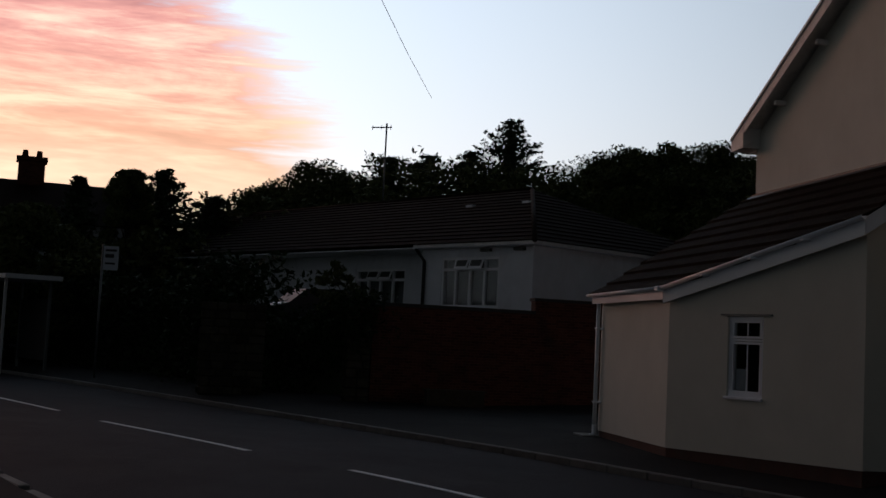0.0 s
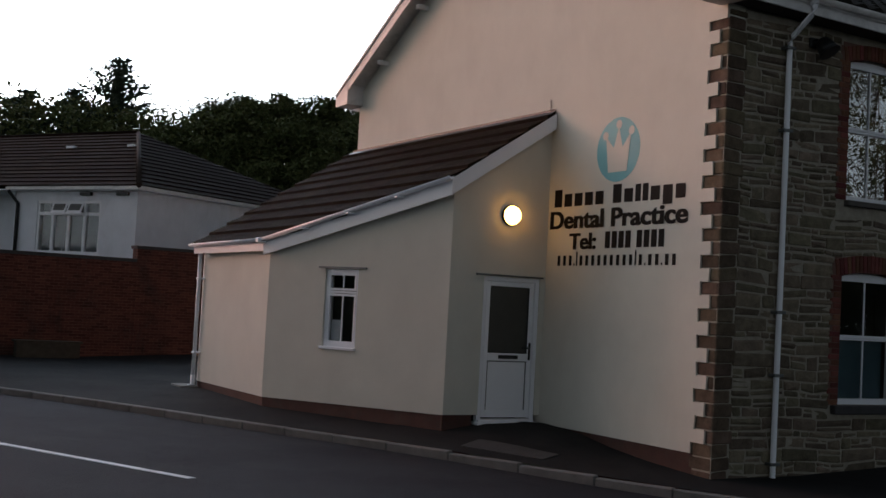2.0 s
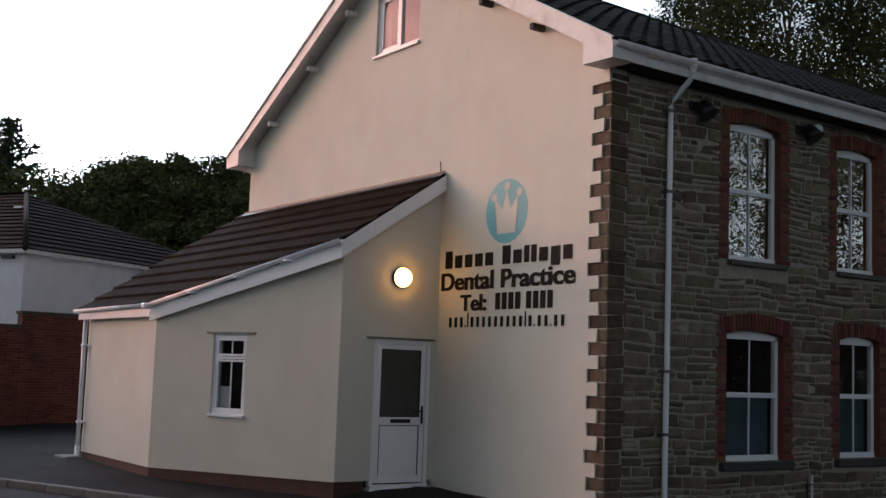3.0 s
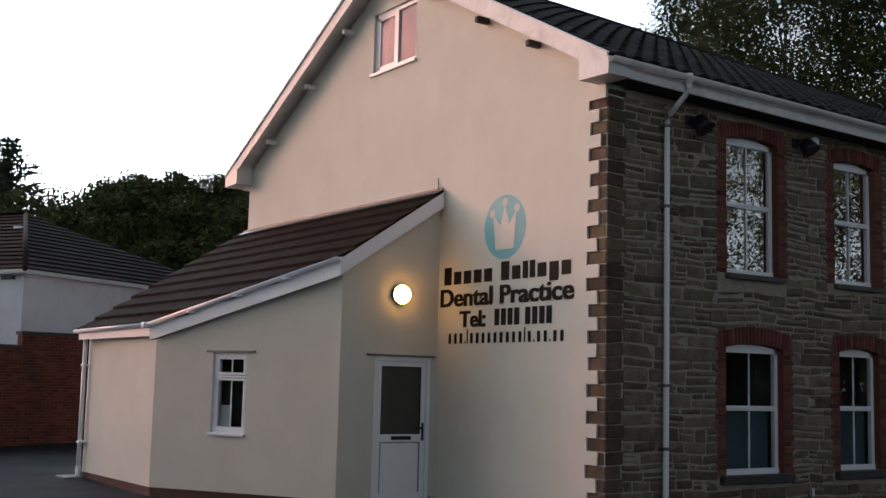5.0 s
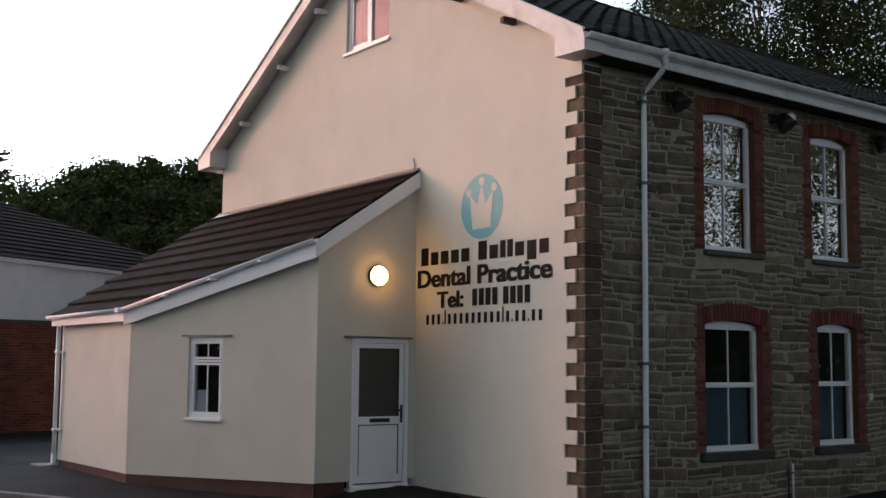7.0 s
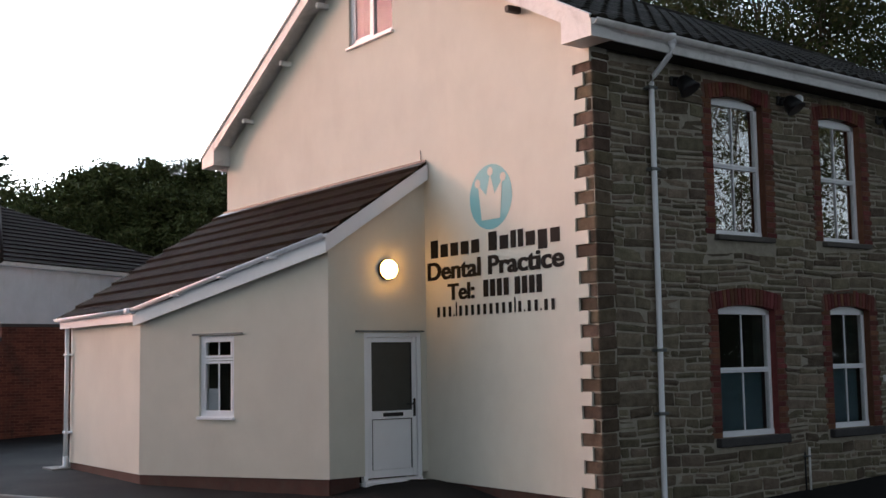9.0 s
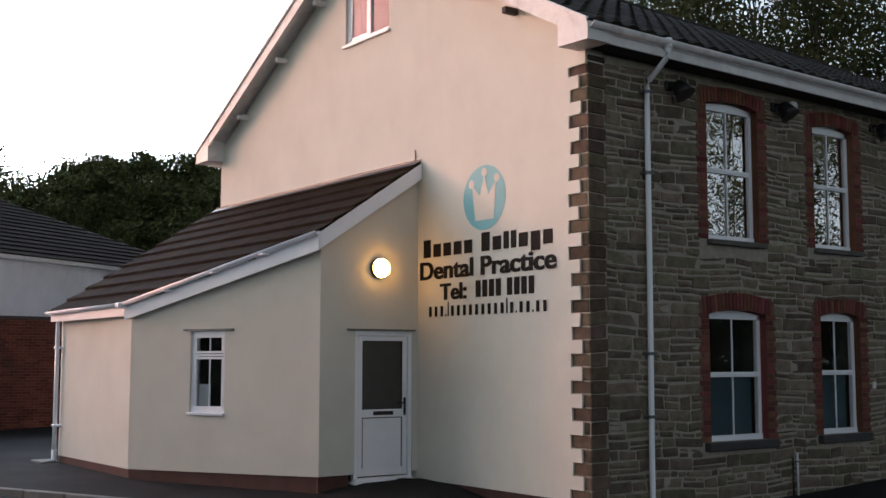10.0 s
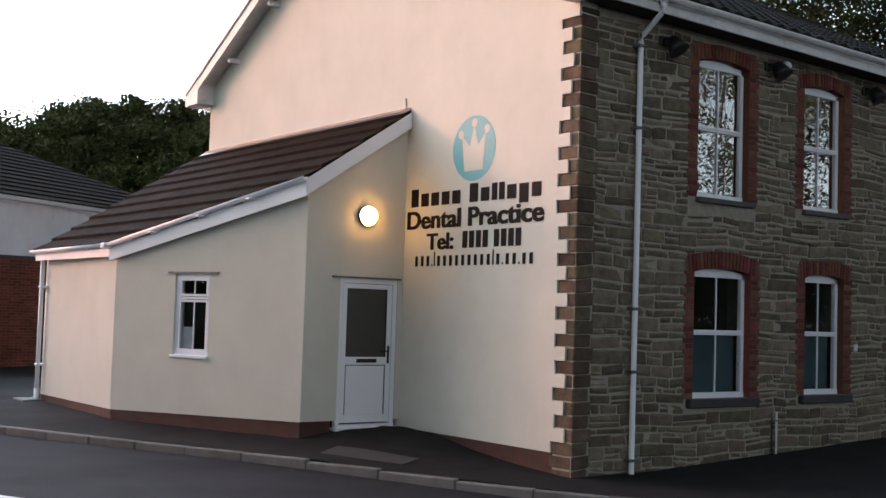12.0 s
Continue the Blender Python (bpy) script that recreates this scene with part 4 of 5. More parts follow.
door.parent = annexe
door["label"] = "white panelled door with an obscured glass upper light"


def D(*bs, bevel=0.0):
    return on_wall(P1, Vector((0, 1)), Vector((-1, 0)), boxes(*bs, bevel=bevel))


s0, s1, z0, z1 = DOOR
part("door_frame", D((s0, s0 + 0.065, 0.02, 0.10, z0 + 0.03, z1), (s1 - 0.065, s1, 0.02, 0.10, z0 + 0.03, z1), (s0 + 0.065, s1 - 0.065, 0.02, 0.10, z1 - 0.065, z1)), M["upvc"], door)
a, b = s0 + 0.075, s1 - 0.075
part("leaf", D((a, a + 0.075, 0.035, 0.09, z0 + 0.08, z1 - 0.07), (b - 0.075, b, 0.035, 0.09, z0 + 0.08, z1 - 0.07), (a + 0.075, b - 0.075, 0.035, 0.09, z1 - 0.14, z1 - 0.07), (a + 0.075, b - 0.075, 0.035, 0.09, 0.81, 0.925), (a + 0.075, b - 0.075, 0.035, 0.09, z0 + 0.08, z0 + 0.19), bevel=0.006), M["upvc"], door)
part("lower_panel", D((a + 0.075, b - 0.075, 0.055, 0.085, z0 + 0.18, 0.82)), M["upvc"], door)
part("panel_bead", D((a + 0.078, a + 0.090, 0.042, 0.058, z0 + 0.19, 0.81), (b - 0.090, b - 0.078, 0.042, 0.058, z0 + 0.19, 0.81), (a + 0.09, b - 0.09, 0.042, 0.058, 0.797, 0.81), (a + 0.09, b - 0.09, 0.042, 0.058, z0 + 0.19, z0 + 0.1853)), M["iron"], door)
part("pane", D((a + 0.07, b - 0.07, 0.060, 0.072, 0.92, z1 - 0.135)), M["frosted"], door, "dark obscured glass")
part("glazing_gasket", D((a + 0.075, a + 0.087, 0.045, 0.062, 0.925, z1 - 0.14), (b - 0.087, b - 0.075, 0.045, 0.062, 0.925, z1 - 0.14), (a + 0.087, b - 0.087, 0.045, 0.062, z1 - 0.152, z1 - 0.14), (a + 0.087, b - 0.087, 0.045, 0.062, 0.925, 0.937)), M["black"], door)
part("letter_box", D((a + 0.26, b - 0.24, 0.022, 0.04, 0.842, 0.897), bevel=0.006), M["black"], door, "black letter plate")
h = part("handle", D((b - 0.062, b - 0.022, 0.018, 0.036, 0.83, 1.09), bevel=0.008), M["black"], door, "black lever handle")
part("lever", D((b - 0.20, b - 0.045, -0.012, 0.008, 1.0, 1.025), (b - 0.065, b - 0.045, -0.01, 0.02, 1.0, 1.025), bevel=0.006), M["black"], h)
part("threshold", D((s0 - 0.03, s1 + 0.03, -0.07, 0.12, z0 - 0.12, z0 + 0.02), (s0 + 0.01, s1 - 0.01, -0.02, 0.1, z0 + 0.02, z0 + 0.06), bevel=0.006), M["upvc"], door, "white plastic threshold")
part("drip_strip", D((s0 - 0.14, s1 + 0.03, -0.045, 0.02, z1 + 0.005, z1 + 0.03)), M["iron"], door)

# bulkhead lamp beside the door
lamp = thing("wall_lamp", "round lit bulkhead lamp with a dark rim on the wall", "lamp")
def disc(r, h0, h1, dome=0.0, n=28):
    bm = bmesh.new()
    rings = [(r, h0), (r, h1)] + [(r * math.cos(t), h1 + dome * math.sin(t)) for t in (0.35, 0.7, 1.05, 1.35)] if dome else [(r, h0), (r, h1)]
    vs = [[bm.verts.new((hh, rr * math.cos(2 * math.pi * k / n), rr * math.sin(2 * math.pi * k / n))) for k in range(n)] for rr, hh in rings]
    for p, q in zip(vs, vs[1:]):
        for k in range(n):
            bm.faces.new((p[k], p[(k + 1) % n], q[(k + 1) % n], q[k])).smooth = True
    bm.faces.new(vs[0][::-1])
    bm.faces.new(vs[-1])
    bmesh.ops.recalc_face_normals(bm, faces=bm.faces)
    return bm


LAMP = Matrix.Translation((DX, -0.69, 2.965))
for nm, b_, mt in (("backplate", disc(0.153, 0.0, 0.055), M["black"]), ("diffuser", disc(0.142, 0.05, 0.07, 0.07), M["lamp"])):
    b_.transform(LAMP)
    part(nm, b_, mt, lamp)

# ---- painted sign ----
sign = thing("painted_sign", "black lettering and teal oval crown painted on cream render", "sign")


BOLD = 0.013


def text_mesh(body, x0, x1, z, height, name, weight=0.012, shear=0.0):
    cu = bpy.data.curves.new(name, "FONT")
    cu.body, cu.size, cu.offset, cu.shear = body, 1.0, weight, shear
    ob = bpy.data.objects.new(name, cu)
    scene.collection.objects.link(ob)
    me = bpy.data.meshes.new_from_object(ob.evaluated_get(bpy.context.evaluated_depsgraph_get()))
    bpy.data.objects.remove(ob)
    xs = [v.co.x for v in me.vertices]
    lo, hi = min(xs), max(xs)
    sy = height / 0.72
    base = [Vector((x0 + BOLD + (v.co.x - lo) / (hi - lo) * (x1 - x0 - 2 * BOLD), -0.005, z + v.co.y * sy)) for v in me.vertices]
    bm = bmesh.new()
    # a bold weight: the same strokes laid over each other a little to either side
    for n, shift in enumerate((-BOLD, -0.5 * BOLD, 0.0, 0.5 * BOLD, BOLD)):
        vs = [bm.verts.new(p + Vector((shift, -0.0003 * n, 0))) for p in base]
        for pol in me.polygons:
            bm.faces.new([vs[k] for k in pol.vertices])
    bpy.data.meshes.remove(me)
    # one part for each letter, a dot going with its stem
    islands, seen = [], set()
    for v0 in bm.verts:
        if v0 in seen:
            continue
        todo, isle = [v0], []
        seen.add(v0)
        while todo:
            v = todo.pop()
            isle.append(v)
            for ed in v.link_edges:
                o = ed.other_vert(v)
                if o not in seen:
                    seen.add(o)
                    todo.append(o)
        islands.append((min(v.co.x for v in isle), max(v.co.x for v in isle), isle))
    islands.sort(key=lambda t: t[0])
    letters = []
    for a, b, isle in islands:
        if letters and min(b, letters[-1][1]) - a > 0.5 * min(b - a, letters[-1][1] - letters[-1][0]):
            la, lb, li = letters[-1]
            letters[-1] = (min(a, la), max(b, lb), li + isle)
        else:
            letters.append((a, b, isle))
    for a, b, isle in letters:
        bl = bmesh.new()
        vm = {v: bl.verts.new(v.co) for v in isle}
        for f in {f for v in isle for f in v.link_faces}:
            bl.faces.new([vm[v] for v in f.verts])
        part("letter", bl, M["letter"], sign)
    bm.free()


def bar_word(word, x0, x1, z, cap, name="letter_bar", gap=0.13, thin=1.0):
    """Plain bars of the letters' sizes: tall for ascenders, dropped for descenders."""
    wd = {"i": 0.45, "l": 0.45, "t": 0.62, "r": 0.68, ".": 0.4, "m": 1.5, "w": 1.35, "W": 1.5, " ": 0.6, "C": 1.25, "D": 1.25}
    tot = sum(wd.get(c, 1.0) for c in word)
    x, k = x0, (x1 - x0) / tot
    for c in word:
        w = wd.get(c, 1.0) * k
        if c != " ":
            lo, hi = 0.0, 0.72 * cap
            if c.isupper() or c.isdigit() or c in "ldbhk":
                hi = cap
            if c in "t":
                hi = 0.9 * cap
            if c in "gypq":
                lo = -0.26 * cap
            if c == ".":
                hi = 0.16 * cap
            g = gap * w
            part(name, boxes((x + g, x + w - g, -0.006, -0.003, z + lo, z + hi)), M["letter"], sign)
        x += w


bar_word("Xxxxx Xxttxgx", -3.54, -0.60, 3.135, 0.262)
text_mesh("Dental Practice", -3.60, -0.555, 2.815, 0.262, "lettering", 0.022)
text_mesh("Tel:", -3.10, -2.45, 2.505, 0.235, "lettering", 0.022)
bar_word("0000 0000", -2.27, -0.985, 2.505, 0.235)
bar_word("xxx.lxxxxxxxxxlx.xx.xx", -3.40, -0.725, 2.262, 0.205, gap=0.27)
bm = bmesh.new()
n = 48
oc = (-2.055, 3.885)
ov = [(oc[0] + 0.475 * math.cos(2 * math.pi * k / n), -0.003, oc[1] + 0.455 * math.sin(2 * math.pi * k / n)) for k in range(n)]
prism(bm, ov, (0, 0.0015, 0))
bmesh.ops.recalc_face_normals(bm, faces=bm.faces)
part("oval", bm, M["teal"], sign, "flat teal oval")
bm = bmesh.new()
cx, cz = oc
crown = [(-0.20, -0.315), (0.21, -0.315), (0.245, 0.03), (0.275, 0.23), (0.10, 0.03), (0.005, 0.33), (-0.09, 0.03), (-0.275, 0.20), (-0.235, 0.0)]
vs = [bm.verts.new((cx + a, -0.0062, cz + b)) for a, b in crown]
bm.faces.new(vs)
for a, b in ((0.285, 0.245), (0.005, 0.355), (-0.285, 0.215)):
    vs = [bm.verts.new((cx + a + 0.062 * math.cos(t), -0.0064, cz + b + 0.062 * math.sin(t))) for t in (2 * math.pi * k / 18 for k in range(18))]
    bm.faces.new(vs)
bmesh.ops.triangulate(bm, faces=bm.faces)
for f in bm.faces:
    if f.normal.y > 0:
        f.normal_flip()
part("crown", bm, M["render"], sign, "cream crown shape")

# ---- small things on the house ----
def floodlight(y, z, pale):
    fl = thing("floodlight", "black floodlight on a bracket under the eaves" + (", with a pale sensor" if pale else ""), "light", "floodlights under the eaves")
    bm = bmesh.new()
    tube(bm, [(0.0, y - 0.05, z + 0.05), (0.10, y - 0.04, z + 0.06), (0.16, y, z + 0.02)], 0.022, 8)
    part("bracket", bm, M["black"], fl)
    bm = bmesh.new()
    box(bm, 0.0, 0.05, y - 0.09, y + 0.03, z - 0.03, z + 0.10, bevel=0.01)
    part("junction_box", bm, M["black"], fl)
    bm = bmesh.new()
    tube(bm, [(0.12, y, z + 0.06), (0.15, y + 0.01, z + 0.03), (0.22, y + 0.03, z - 0.07), (0.25, y + 0.04, z - 0.11)], [0.05, 0.095, 0.125, 0.13], 14)
    part("lamp_head", bm, M["black"], fl)
    part("visor", pipe([(0.25, y + 0.04, z - 0.112), (0.258, y + 0.043, z - 0.125)], [0.145, 0.145], 14), M["black"], fl)
    bm = bmesh.new()
    if pale:
        bmesh.ops.create_uvsphere(bm, u_segments=12, v_segments=8, radius=0.075, matrix=Matrix.Translation((0.10, y + 0.30, z + 0.08)))
        part("sensor", bm, M["upvc"], fl, "pale round sensor")
    else:
        bmesh.ops.create_uvsphere(bm, u_segments=10, v_segments=6, radius=0.05, matrix=Matrix.Translation((0.08, y + 0.22, z + 0.06)))
        part("sensor", bm, M["black"], fl)
    return fl


floodlight(1.52, 5.24, False)
floodlight(3.72, 5.24, True)
floodlight(6.12, 5.22, False)
stand = thing("stand_pipe", "short grey pipe standing against the stone wall", "pipe")
part("pipe", pipe([(0.05, 3.97, -0.40), (0.05, 3.97, 0.0), (0.05, 3.97, 0.33)], 0.017), M["barge"], stand)
part("conduit", pipe([(0.02, 3.91, -0.40), (0.02, 3.91, 0.26)], 0.012, 8), M["black"], stand, "black conduit beside the pipe")
part("clip", boxes((0.0, 0.07, 3.89, 4.00, 0.2, 0.222)), M["iron"], stand)


def kerb_off(x, y):
    """How far a place lies behind the kerb."""
    k = station_near(x, y)
    return (Vector((x, y)) - STATIONS[k]).dot(NORMALS[k])


def drain_cover():
    """A worn slab that follows the fall of the pavement."""
    bm = bmesh.new()
    u, v = Vector((0.895, 0.446)), Vector((-0.446, 0.895))
    n = 6
    top, low = [], []
    for i in range(n + 1):
        for k in (-0.23, 0.23):
            p = Vector((-2.2, -1.47)) + u * (-0.62 + 1.24 * i / n) + v * k
            z = pave_z(p.x, p.y, kerb_off(p.x, p.y))
            top.append(bm.verts.new((p.x, p.y, z + 0.012)))
            low.append(bm.verts.new((p.x, p.y, z - 0.04)))
    for i in range(n):
        a, b, c, d = 2 * i, 2 * i + 1, 2 * i + 3, 2 * i + 2
        bm.faces.new((top[a], top[d], top[c], top[b]))
        bm.faces.new((top[a], low[a], low[d], top[d]))
        bm.faces.new((top[b], top[c], low[c], low[b]))
    bm.faces.new((top[0], top[1], low[1], low[0]))
    bm.faces.new((top[-2], low[-2], low[-1], top[-1]))
    bmesh.ops.recalc_face_normals(bm, faces=bm.faces)
    return tagged(mesh("drain_cover", bm, M["sill"]), "worn concrete cover set flush in the pavement", "drain cover")


drain_cover()
vent = tagged(mesh("wall_vent", boxes((-0.01, 0.03, 5.89, 5.97, 1.21, 1.31), bevel=0.006), M["barge"]), "small pale vent plate on the stone wall", "vent")
shoe = tagged(mesh("drain_gully", boxes((-11.15, -10.55, -3.35, -3.0, -0.26, -0.175), bevel=0.015), M["kerb"]), "pale concrete drain gully beside the downpipe", "drain")
wire = tagged(mesh("wall_cable", pipe([(DX - 0.06, -0.012, 4.62), (DX - 0.06, -0.012, 4.70), (DX - 0.07, -0.012, 4.80)], 0.007, 6), M["black"]), "short black cable end on the render", "cable")

# ---- brick boundary wall ----
bwall = thing("boundary_wall", "tall dark red brick wall with a stepped top", "wall")
BA, BB, BC = Vector((-19.6, -6.29)), Vector((-19.9, -1.85)), Vector((-20.6, 5.2))


def wall_run(a, b, z0, z1, t, name, mat, lift=0.0, over=0.0):
    u = (b - a).normalized()
    n = Vector((-u.y, u.x))
    a2, b2 = a - u * over, b + u * over
    c = [a2 - n * (t / 2), b2 - n * (t / 2), b2 + n * (t / 2), a2 + n * (t / 2)]
    return part(name, poly([(p.x, p.y, z0) for p in c], (0, 0, z1 - z0)), mat, bwall)


wall_run(BA, BB, -0.8, 2.30, 0.33, "low_length", M["wall_brick"])
wall_run(BB, BC, -0.8, 2.66, 0.34, "high_length", M["wall_brick"])
wall_run(BA, BB, 2.30, 2.39, 0.42, "coping", M["sill"])
wall_run(BB, BC, 2.66, 2.74, 0.42, "coping", M["sill"], over=0.04)
planter = tagged(mesh("bench", boxes((-19.0, -18.6, -4.9, -3.4, -0.25, 0.16), (-19.05, -18.55, -4.95, -3.35, 0.16, 0.21)), M["bark"]), "low dark timber bench against the brick wall", "bench")



def rubble_wall(name, label, x0, x1, y0, y1, z0, z1, seed):
    """A rough stone wall or pier: a mortar core faced with separate stones on the road side and both ends."""
    t = thing(name, label, "wall")
    part("core", boxes((x0 + 0.05, x1 - 0.05, y0 + 0.05, y1 - 0.05, z0, z1 - 0.04)), M["dark_stone"], t)
    r = random.Random(seed)
    z = z0
    while z < z1 - 0.05:
        h = min(r.uniform(0.15, 0.27), z1 - z)
        y = y0
        while y < y1 - 0.02:
            w = r.uniform(0.22, 0.48)
            w = y1 - y if y1 - y - w < 0.14 else w
            part("stone", boxes((x1 - 0.25, x1 + r.uniform(-0.02, 0.035), y + 0.012, y + w - 0.012, z + 0.012, z + h - 0.012), bevel=0.022), M["dark_stone"], t)
            y += w
        for ya, yb in ((y0 - 0.02, y0 + 0.2), (y1 - 0.2, y1 + 0.01)):
            part("stone", boxes((x0, x1 - 0.27, ya + r.uniform(-0.02, 0.02), yb, z + 0.012, z + h - 0.012), bevel=0.022), M["dark_stone"], t)
        z += h
    return t


rubble_wall("stone_pier", "rough rubble stone pier ending the brick wall", -19.95, -19.35, -6.95, -6.30, -0.5, 2.25, 61)
rubble_wall("garden_wall", "rough rubble garden wall beside the drive", -21.0, -20.5, -10.7, -9.0, -0.5, 2.2, 62)

# ---- bungalow ----
U = Vector((math.cos(radians(31)), math.sin(radians(31))))          # along its front
V = Vector((-U.y, U.x))                        # into it
C = Vector((-24.66, -0.61))
bung = thing("bungalow", "white painted bungalow with a hipped brown tile roof", "house")


def B(u, v, z):
    p = C + U * u + V * v
    return (p.x, p.y, z)


def bbox(bm, u0, u1, v0, v1, z0, z1):
    c = [B(u0, v0, z0), B(u1, v0, z0), B(u1, v1, z0), B(u0, v1, z0)]
    prism(bm, c, (0, 0, z1 - z0))


def bb(*bs):
    bm = bmesh.new()
    for b in bs:
        bbox(bm, *b)
    bmesh.ops.recalc_face_normals(bm, faces=bm.faces)
    return bm


EZ = 4.60
BW1, BW2 = (-4.34, -1.52, 2.60, 4.30), (-10.7, -7.7, 2.60, 4.07)
bm = bmesh.new()
for u0, u1, z0, z1 in ((-5.4, BW1[0], 1.2, EZ), (BW1[1], 0.0, 1.2, EZ), (BW1[0], BW1[1], 1.2, BW1[2]), (BW1[0], BW1[1], BW1[3], EZ)):
    bbox(bm, u0, u1, 0.0, 0.25, z0, z1)
bbox(bm, -0.25, 0.0, 0.25, 11.0, 1.2, EZ)
bbox(bm, -5.4, -5.15, 0.25, 1.2, 1.2, EZ)
bmesh.ops.remove_doubles(bm, verts=bm.verts, dist=0.001)
bmesh.ops.recalc_face_normals(bm, faces=bm.faces)
part("wall", bm, M["white_wall"], bung, "white painted walls")
bm = bmesh.new()
for u0, u1, z0, z1 in ((-32.0, BW2[0], 1.2, EZ), (BW2[1], -5.4, 1.2, EZ), (BW2[0], BW2[1], 1.2, BW2[2]), (BW2[0], BW2[1], BW2[3], EZ)):
    bbox(bm, u0, u1, 1.2, 1.45, z0, z1)
bbox(bm, -32.0, -31.75, 1.45, 11.0, 1.2, EZ)
bbox(bm, -31.75, -0.25, 10.8, 11.0, 1.2, EZ)
bmesh.ops.remove_doubles(bm, verts=bm.verts, dist=0.001)
bmesh.ops.recalc_face_normals(bm, faces=bm.faces)
part("wall", bm, M["white_wall"], bung, "white painted recessed wall")


def bung_window(w, v, name="window"):
    u0, u1, z0, z1 = w
    win = new(name)
    win.parent = bung
    win["label"] = "white four-light casement window with net curtains"
    f = 0.09
    n = 4
    tz = z1 - 0.42
    bs = [(u0, u0 + f, v + 0.03, v + 0.12, z0, z1), (u1 - f, u1, v + 0.03, v + 0.12, z0, z1), (u0, u1, v + 0.03, v + 0.12, z1 - f, z1), (u0, u1, v + 0.03, v + 0.12, z0, z0 + f), (u0, u1, v + 0.03, v + 0.12, tz - 0.05, tz + 0.05)]
    for k in (1, 2, 3):
        c = u0 + (u1 - u0) * k / n
        bs.append((c - 0.05, c + 0.05, v + 0.02, v + 0.12, z0, z1))
    part("frame", bb(*bs), M["upvc"], win)
    for k in range(4):
        a, b = u0 + (u1 - u0) * k / n + 0.05, u0 + (u1 - u0) * (k + 1) / n - 0.05
        part("pane", bb((a, b, v + 0.08, v + 0.086, z0 + f, tz - 0.05)), M["glass"], win)
        part("pane", bb((a, b, v + 0.08, v + 0.086, tz + 0.05, z1 - f)), M["glass"], win)
    for k in (1, 2):
        a, b = u0 + (u1 - u0) * k / n, u0 + (u1 - u0) * (k + 1) / n
        bm = bmesh.new()
        prism(bm, [B(a + 0.03, v + 0.02, z1 - 0.05), B(b - 0.03, v + 0.02, z1 - 0.05), B(b - 0.03, v - 0.13, tz + 0.03), B(a + 0.03, v - 0.13, tz + 0.03)], (0, 0, -0.04))
        bmesh.ops.recalc_face_normals(bm, faces=bm.faces)
        light = part("open_fanlight", bm, M["upvc"], win, "top light hung open")
        q = lambda u, k: B(u, v + 0.02 - 0.15 * k - 0.012, z1 - 0.05 + (tz + 0.08 - z1) * k + 0.004)
        bm = bmesh.new()
        prism(bm, [q(a + 0.10, 0.2), q(b - 0.10, 0.2), q(b - 0.10, 0.8), q(a + 0.10, 0.8)], (0, 0, 0.006))
        bmesh.ops.recalc_face_normals(bm, faces=bm.faces)
        part("fanlight_pane", bm, M["frosted"], light, "dark glass")
    part("curtain", bb((u0 + f, u1 - f, v + 0.2, v + 0.22, z0 + f, z1 - f)), M["curtain"], win, "grey net curtain")
    part("sill", bb((u0 - 0.06, u1 + 0.06, v - 0.07, v + 0.1, z0 - 0.08, z0)), M["upvc"], win)


bung_window(BW1, 0.0)
bung_window(BW2, 1.2)
# hipped roof with stepped courses
OV = 0.45
r0, r1 = (-32.0 - OV, OV), (-OV, 11.0 + OV)
hv = (r1[1] - r1[0]) / 2
RZ = EZ + 0.12 + hv * 0.455
NC = 15


def hip_roof():
    bm = bmesh.new()

    def ring(k, z):
        i = hv * k
        return [bm.verts.new(B(u, v, z)) for u, v in ((r0[0] + i, r1[0] + i), (r0[1] - i, r1[0] + i), (r0[1] - i, r1[1] - i), (r0[0] + i, r1[1] - i))]

    for c in range(NC):
        k0, k1 = c / NC, (c + 1) / NC
        za, zb = EZ + 0.12 + (RZ - EZ - 0.12) * k0, EZ + 0.12 + (RZ - EZ - 0.12) * k1
        lo, a, b = ring(min(k0, 0.999), za), ring(min(k0, 0.999), za + 0.04), ring(min(k1, 0.999), zb)
        for p, q in ((lo, a), (a, b)):
            for j in range(4):
                bm.faces.new((p[j], p[(j + 1) % 4], q[(j + 1) % 4], q[j]))
    bmesh.ops.remove_doubles(bm, verts=bm.verts, dist=0.001)
    return bm


part("roof", hip_roof(), M["hip_tile"], bung, "dark brown tiled hipped roof")
part("hip_tile", pipe([B(OV, -OV, EZ + 0.13), B(OV - hv, -OV + hv, RZ - 0.01)], 0.085, 8), M["hip_ridge"], bung)
part("ridge_tile", pipe([B(OV - hv, -OV + hv, RZ - 0.01), B(r0[0] + hv, -OV + hv, RZ - 0.01)], 0.10, 8), M["hip_tile"], bung)
part("fascia", bb((-5.4, OV - 0.02, -OV + 0.02, -OV + 0.06, EZ + 0.02, EZ + 0.12), (OV - 0.06, OV - 0.02, -OV + 0.06, 11.4, EZ + 0.02, EZ + 0.12)), M["barge"], bung)
part("fascia", bb((-32.4, -5.4, 0.72, 0.78, EZ + 0.0, EZ + 0.1)), M["barge"], bung)
part("soffit", bb((-32.4, OV - 0.06, -OV + 0.06, 1.3, EZ - 0.0, EZ + 0.04), (0, OV - 0.06, 1.3, 11.4, EZ, EZ + 0.04)), M["white_wall"], bung)
part("downpipe", pipe([B(-5.3, -0.40, EZ), B(-5.2, -0.06, EZ - 0.4), B(-5.2, -0.06, 1.2)], 0.06, 8), M["black"], bung, "black downpipe")
